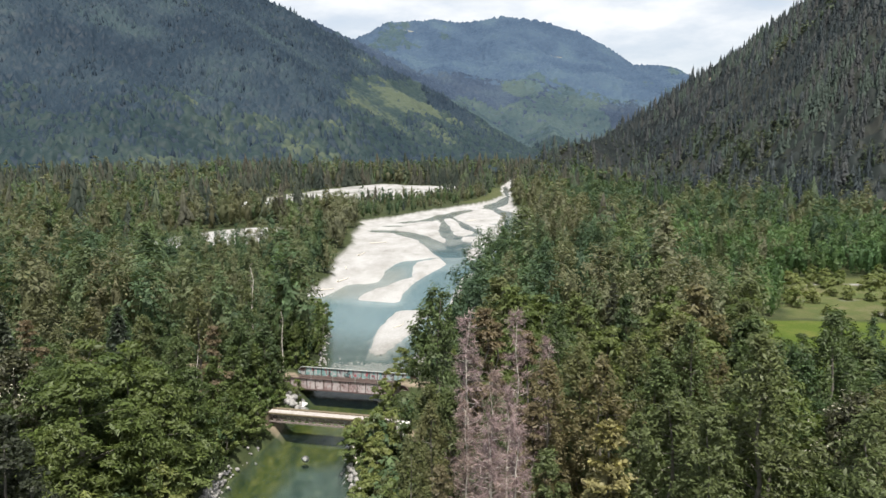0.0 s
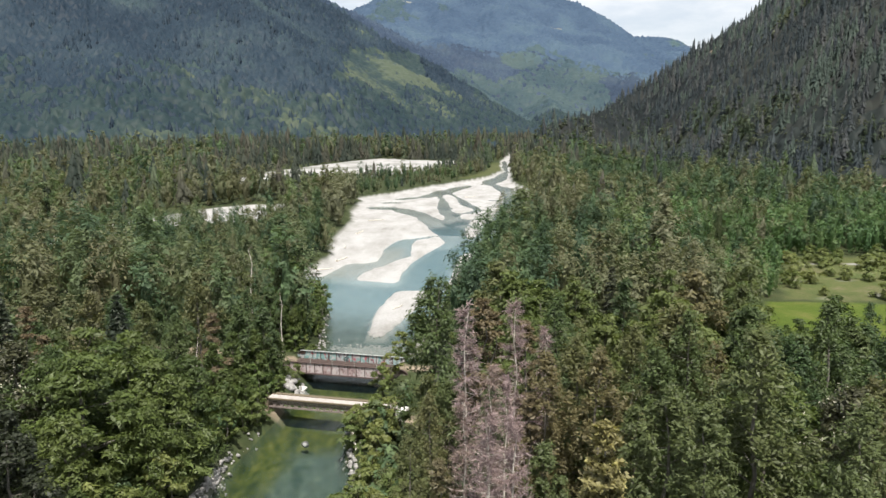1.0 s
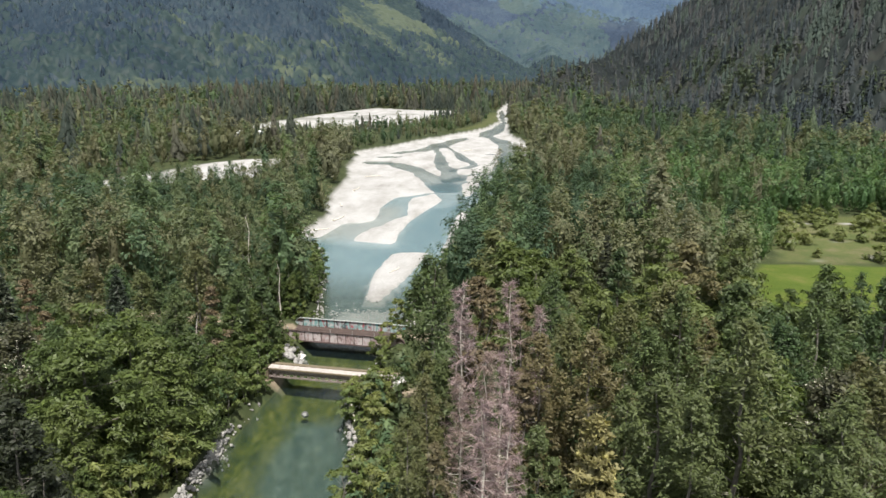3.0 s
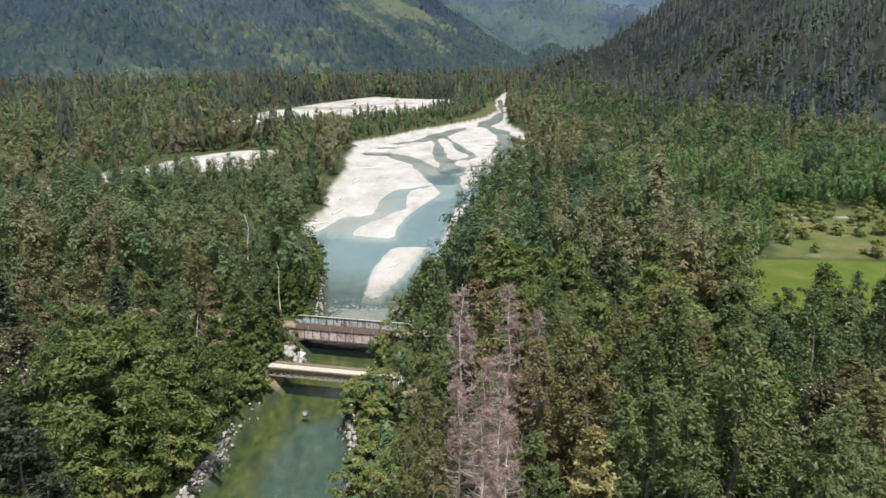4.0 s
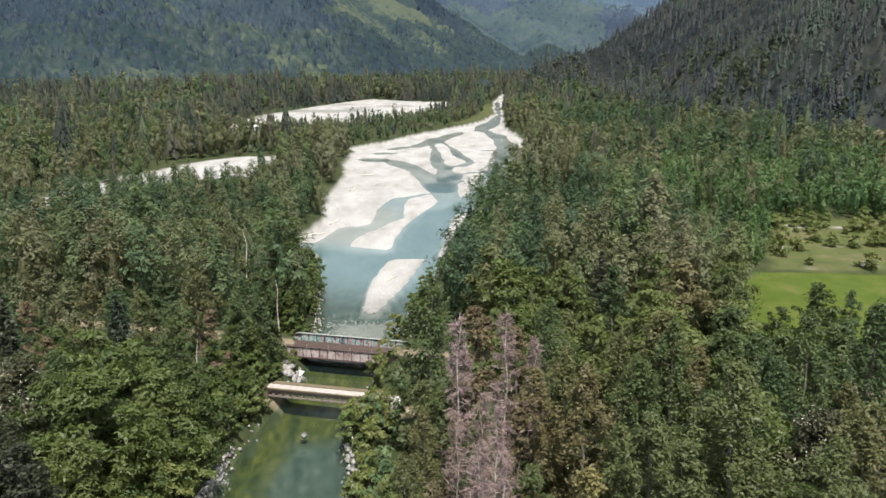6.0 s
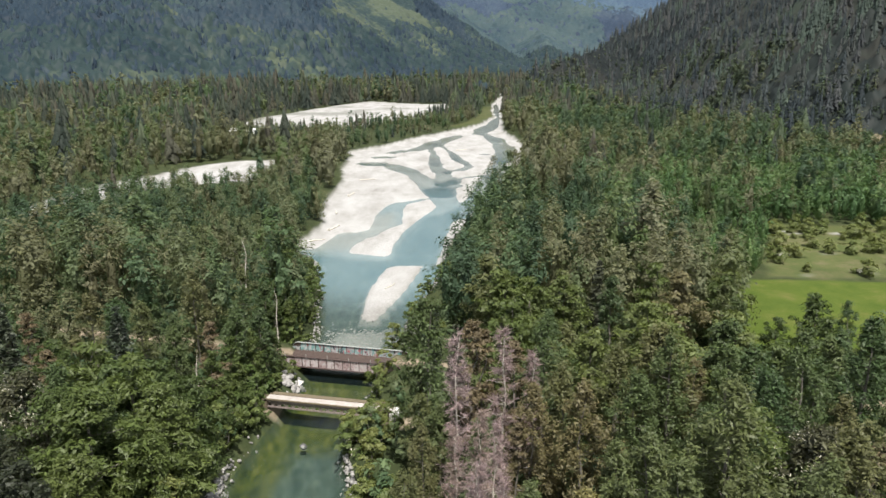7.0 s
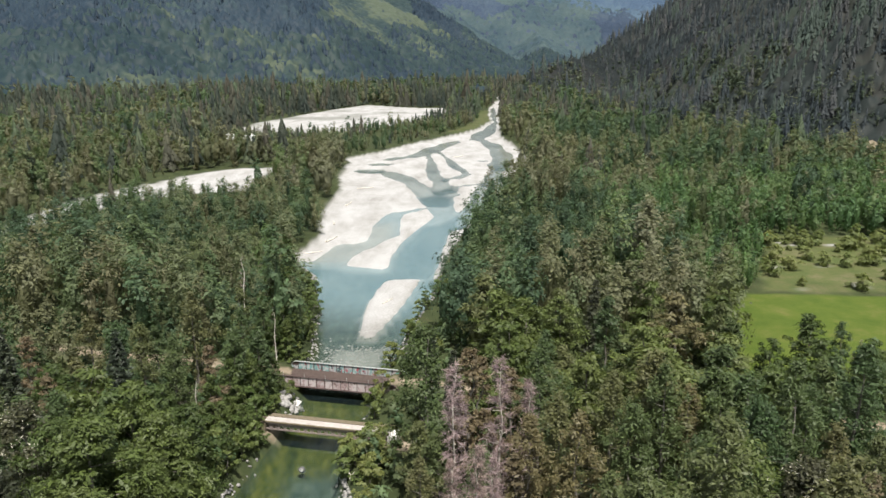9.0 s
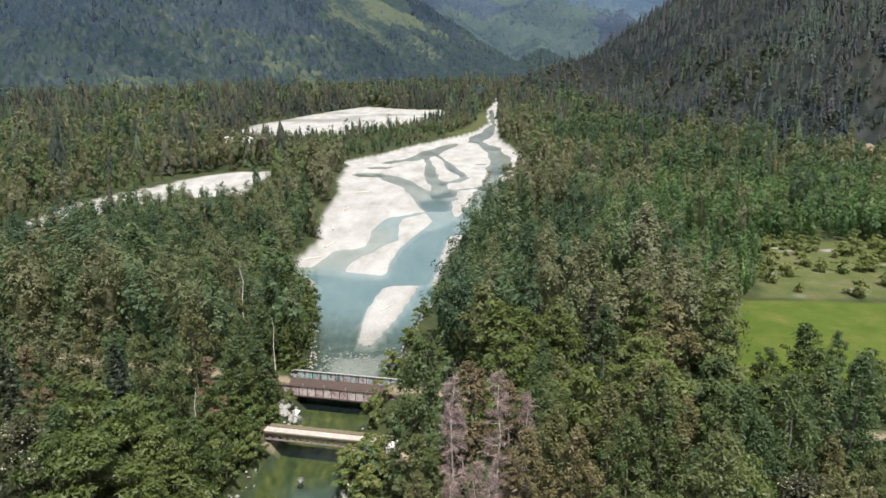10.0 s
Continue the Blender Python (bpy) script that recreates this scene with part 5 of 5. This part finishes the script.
# ======== bridges ========
def girder_bridge():
    """A half-through plate girder bridge with rounded girder ends, sprayed all over."""
    length, depth, wide, foot = 25.6, 2.15, 7.1, 2.05
    root = new("girder_bridge")
    root.matrix_basis = pose(-18.0, 135.0, 0, 0, 0, -13.0)
    tagged(root, "rusty plate girder bridge with graffiti on its sides", "bridge")
    for side in (-1, 1):
        y = side * wide / 2
        bm = bmesh.new()
        corner = 1.3
        outline = [(-length / 2, foot), (length / 2, foot)]
        outline += [(length / 2 - corner + corner * math.cos(a), foot + depth - corner + corner * math.sin(a)) for a in [math.pi / 2 * k / 8 for k in range(9)]]
        outline += [(-length / 2 + corner - corner * math.sin(a), foot + depth - corner + corner * math.cos(a)) for a in [math.pi / 2 * k / 8 for k in range(9)]]
        near = [bm.verts.new((x, y - 0.02, z)) for x, z in outline]
        bm.faces.new(near)
        got = bmesh.ops.extrude_face_region(bm, geom=bm.faces[:])
        bmesh.ops.translate(bm, vec=(0, 0.04, 0), verts=[v for v in got["geom"] if isinstance(v, bmesh.types.BMVert)])
        bmesh.ops.recalc_face_normals(bm, faces=bm.faces)
        web = part("girder", bm, m_steel, root)
        # flanges that follow the rounded outline
        bm = bmesh.new()
        ring = outline[2:]
        pts = [(x, z) for x, z in ring]
        for (x0, z0), (x1, z1) in zip(pts, pts[1:]):
            n = Vector((z1 - z0, 0, x0 - x1)).normalized() * -0.06
            q = [bm.verts.new(v) for v in ((x0, y - 0.22, z0), (x1, y - 0.22, z1), (x1, y + 0.22, z1), (x0, y + 0.22, z0))]
            f = bm.faces.new(q)
            got = bmesh.ops.extrude_face_region(bm, geom=[f])
            bmesh.ops.translate(bm, vec=n, verts=[v for v in got["geom"] if isinstance(v, bmesh.types.BMVert)])
        bmesh.ops.recalc_face_normals(bm, faces=bm.faces)
        part("top_flange", bm, m_rail if side > 0 else m_steel, web)
        part("bottom_flange", box((length, 0.44, 0.07), (0, y, foot - 0.035)), m_steel, web)
        plates = 15
        for k in range(plates):
            x = -length / 2 + length * (k + 0.5) / plates
            cut = 0.5 if k in (0, plates - 1) else 0.12
            high = depth - 0.25 - (0.75 if k in (0, plates - 1) else 0.0)
            for face in (-1, 1):
                part("sprayed_plate", box((length / plates - 0.12, 0.012, high), (x, y + face * 0.028, foot + 0.1 + high / 2)), m_graffiti if side > 0 else m_faded, web, "plate covered with faded graffiti")
            part("stiffener", box((0.09, 0.34, depth - 0.16 - (0.9 if k == 0 else 0)), (x - length / plates / 2 + (0.06 if k == 0 else 0), y, foot + (depth - 0.16 - (0.9 if k == 0 else 0)) / 2)), m_steel, web)
    # deck of close sleepers between the girders
    deck = part("deck", box((length, wide - 0.5, 0.3), (0, 0, foot + 0.30), 0.02), m_ties, root, "dark brown weathered timber deck")
    n = 60
    for k in range(n):
        part("sleeper", box((0.26, wide - 0.7, 0.16), (-length / 2 + length * (k + 0.5) / n, 0, foot + 0.53)), m_ties, deck)
    for k in range(7):
        part("cross_beam", box((0.3, wide - 0.1, 0.5), (-length / 2 + 0.5 + (length - 1) * k / 6, 0, foot + 0.2)), m_steel, root)
    # handrail posts along the near girder
    for k in range(6):
        part("post", box((0.07, 0.07, 1.1), (-length / 2 + 1.6 + (length - 3.2) * k / 5, -wide / 2 - 0.26, foot + depth + 0.2)), m_rail, root)
    part("handrail", box((length - 3, 0.05, 0.06), (0, -wide / 2 - 0.26, foot + depth + 0.42)), m_steel, root)
    for end in (-1, 1):
        part("abutment", box((2.6, wide + 1.2, 4.6), (end * (length / 2 + 0.6), 0, foot - 2.4), 0.08), m_conc, root)


def truss_bridge():
    """A low road bridge of panel trusses under a pale plank deck."""
    length, wide, top = 23.0, 1.75, 3.9
    root = new("truss_bridge")
    root.matrix_basis = pose(-18.2, 114.0, 0, 0, 0, -12.5)
    tagged(root, "low steel truss bridge with a bleached plank deck", "bridge")
    deck = part("deck", box((length, wide, 0.12), (0, 0, top - 0.1), 0.02), m_plank, root)
    n = 90
    for k in range(n):
        part("plank", box((length / n - 0.02, wide - 0.06 * (k % 3), 0.06), (-length / 2 + length * (k + 0.5) / n, 0.02 * (k % 2), top - 0.01 + 0.006 * (k % 4))), m_plank, deck)
    for side in (-1, 1):
        y = side * (wide / 2 - 0.1)
        part("kerb", box((length, 0.28, 0.26), (0, side * (wide / 2 + 0.16), top + 0.02), 0.03), m_moss, root, "mossy timber kerb")
        part("top_chord", box((length, 0.2, 0.3), (0, y, top - 0.33)), m_truss, root)
        part("bottom_chord", box((length, 0.2, 0.26), (0, y, top - 1.46)), m_truss, root)
        bays = 18
        for k in range(bays):
            x = -length / 2 + length * (k + 0.5) / bays
            w = length / bays
            part("upright", box((0.13, 0.14, 1.0), (x - w / 2 + 0.06, y, top - 0.9)), m_truss, root)
            run = w / 2
            for d in (-1, 1):
                slant = math.atan2(0.98, run)
                part("diagonal", box((math.hypot(run, 0.98), 0.12, 0.15), (x + d * run / 2, y, top - 0.9), 0, (0, d * slant, 0)), m_truss, root)
    part("side_ledge", box((length, 1.5, 0.1), (0, wide / 2 + 1.1, top - 0.35), 0.02), m_moss, root, "mossy brown timber side deck")
    for k in range(9):
        part("cross_beam", box((0.2, wide + 1.6, 0.22), (-length / 2 + 0.6 + (length - 1.2) * k / 8, 0.8, top - 0.52)), m_truss, root)
    for end in (-1, 1):
        part("abutment", box((1.6, wide + 1.0, 3.6), (end * (length / 2 + 0.5), 0.0, top - 2.1), 0.08), m_conc if end > 0 else m_moss, root)


girder_bridge()
truss_bridge()


# ======== rocks ========
def stone_template(seed):
    g = random.Random(seed)
    bm = bmesh.new()
    bmesh.ops.create_icosphere(bm, subdivisions=1, radius=0.5)
    for v in bm.verts:
        v.co *= g.uniform(0.75, 1.2)
        v.co.z *= 0.7
    bm.verts.index_update()
    out = np.array([v.co[:] for v in bm.verts]), np.array([[v.index for v in f.verts] for f in bm.faces])
    bm.free()
    return out


def stones(name, label, xs, ys, sizes):
    ob = forest(name, label, [stone_template(40 + k) for k in range(5)], xs, ys, sizes, np.random.default_rng(3).uniform(0, 1, len(xs)), m_rock)
    ob["category"] = "rocks"


g = np.random.default_rng(12)
count = 2300
ys = np.concatenate([g.uniform(70, 101, 1500), g.uniform(100, 235, 800)])
side = g.uniform(0, 1, count) < 0.62
off = np.abs(g.normal(0, 0.75, count)) + 0.1
xs = np.where(side, bank_left(ys) + off, bank_right(ys) - off)
keep = (g.uniform(0, 1, count) < np.where(side, 0.15 + 0.85 * step(0.46, 0.58, fbm(xs, ys, 9, 59, 3)) * step(101, 95, ys) * np.where(ys > 97, 0.35, 1.0), 0.45)) | (ys > 138)
xs, ys = xs[keep], ys[keep]
stones("bank_rocks", "pale grey boulders and cobbles lining the banks", xs, ys, g.uniform(0.25, 0.98, len(xs)) ** 1.6)
xs, ys = g.uniform(-27, -4, 620), np.clip(g.normal(154, 6, 620), 142, 168)
stones("riffle_stones", "pale stones breaking the shallow riffle", xs, ys, g.uniform(0.2, 0.8, 620))


apron = part("broken_slab", box((3.6, 4.2, 0.35), (0, 0, 0), 0.06), m_conc, None)
apron.matrix_basis = pose(-27.8, 128.4, 0.55, 3, 12, -14)
tagged(apron, "pale broken concrete slab lying on the bank", "slab")
xs, ys = g.normal(-27.4, 1.0, 60), g.normal(127.2, 1.7, 60)
stones("riprap", "white broken rock piled below the bridge abutment", xs, ys, g.uniform(0.5, 1.6, 60))


m_wet = surface("wet_rock", [(0.3, (0.03, 0.03, 0.03)), (0.75, (0.16, 0.155, 0.15))], 0.7, 0.4)


def boulder():
    bm = bmesh.new()
    bmesh.ops.create_icosphere(bm, subdivisions=3, radius=0.62)
    for v in bm.verts:
        v.co *= 1 + 0.3 * noise.noise(v.co * 1.6)
        v.co.z *= 0.75
    ob = part("boulder", bm, m_wet, None)
    ob.matrix_basis = pose(-21.6, 106.4, -0.2)
    tagged(ob, "dark grey boulder standing in the shallow river", "rock")


boulder()


# ======== sheds by the gravel pit ========
m_shed = surface("white_painted_sheet", [(0.3, (0.62, 0.62, 0.62)), (0.7, (0.78, 0.78, 0.77))], 1.0, 0.5)
# panel colour that paints the shade inside an open door
m_door_shade = surface("doorway_shade", [(0.3, (0.03, 0.03, 0.03)), (0.7, (0.06, 0.06, 0.06))], 1.0, 0.7)


def shed(x, y, turn, wide, deep, high):
    root = new("shed")
    root.matrix_basis = pose(x, y, float(land(np.array([x]), np.array([y]))[0][0]) - 0.2, 0, 0, turn)
    tagged(root, "small white metal shed among the trees", "shed", "sheds by the gravel pit")
    part("wall", box((wide, deep, high), (0, 0, high / 2), 0.03), m_shed, root)
    bm = bmesh.new()
    outline = [(-wide / 2 - 0.3, high), (wide / 2 + 0.3, high), (0, high + 1.1)]
    f = bm.faces.new([bm.verts.new((a, -deep / 2 - 0.3, b)) for a, b in outline])
    got = bmesh.ops.extrude_face_region(bm, geom=[f])
    bmesh.ops.translate(bm, vec=(0, deep + 0.6, 0), verts=[v for v in got["geom"] if isinstance(v, bmesh.types.BMVert)])
    bmesh.ops.recalc_face_normals(bm, faces=bm.faces)
    part("roof", bm, m_shed, root, "pale pitched metal roof")
    part("door", box((wide * 0.4, 0.08, high * 0.7), (0, -deep / 2 - 0.04, high * 0.35)), m_door_shade, root, "dark open doorway")


shed(-163, 590, 12, 6.5, 7.0, 4.2)
shed(-148, 592, -5, 7.0, 6.0, 4.0)


# ======== driftwood ========
def log(x, y, length, thick, turn, tilt=0.0, root=False):
    """A bleached trunk lying on the gravel, with stubs of branches and, on some, a root plate."""
    lot = random.Random(int(x * 13 + y * 7))
    spine = [(length * (k / 5 - 0.5), 0.12 * lot.uniform(-1, 1) * thick * 4, 0.10 * lot.uniform(-1, 1)) for k in range(6)]
    verts, faces = tube(spine, [thick * (1 - 0.11 * k) for k in range(6)], 7)
    for k in range(4):
        p = Vector(spine[1 + k % 4])
        q = p + Vector((lot.uniform(0.1, 0.6), lot.uniform(-1, 1), lot.uniform(0.1, 0.8))) * 0.9
        v, f = tube([p, q], [thick * 0.35, thick * 0.12], 5)
        faces += [tuple(c + len(verts) for c in g_) for g_ in f]
        verts += v
    if root:
        for k in range(6):
            a = k * math.pi / 3
            p = Vector(spine[0])
            v, f = tube([p, p + Vector((-0.3, math.cos(a) * 0.9, math.sin(a) * 0.9))], [thick * 0.6, thick * 0.15], 5)
            faces += [tuple(c + len(verts) for c in g_) for g_ in f]
            verts += v
    ob = new("drift_log", mesh_from("drift_log", verts, faces, m_pale_bark, True))
    z = float(land(np.array([x]), np.array([y]))[0][0])
    ob.matrix_basis = pose(x, y, max(z, 0.0) + thick * 0.6, 0, tilt, turn)
    tagged(ob, "bleached driftwood log lying on the gravel", "log", "driftwood logs")


log(-13.3, 102.5, 5.5, 0.2, 105, -18)
log(-37, 262, 9, 0.35, 70, 0, True)
log(-40, 290, 8, 0.3, 100)
log(-38, 330, 10, 0.35, 80, 0, True)
log(-12, 190, 5, 0.22, 60)
log(-34, 372, 9, 0.35, 20)
log(-41, 243, 7, 0.3, 30, 0, True)
log(20, 500, 10, 0.4, 40)
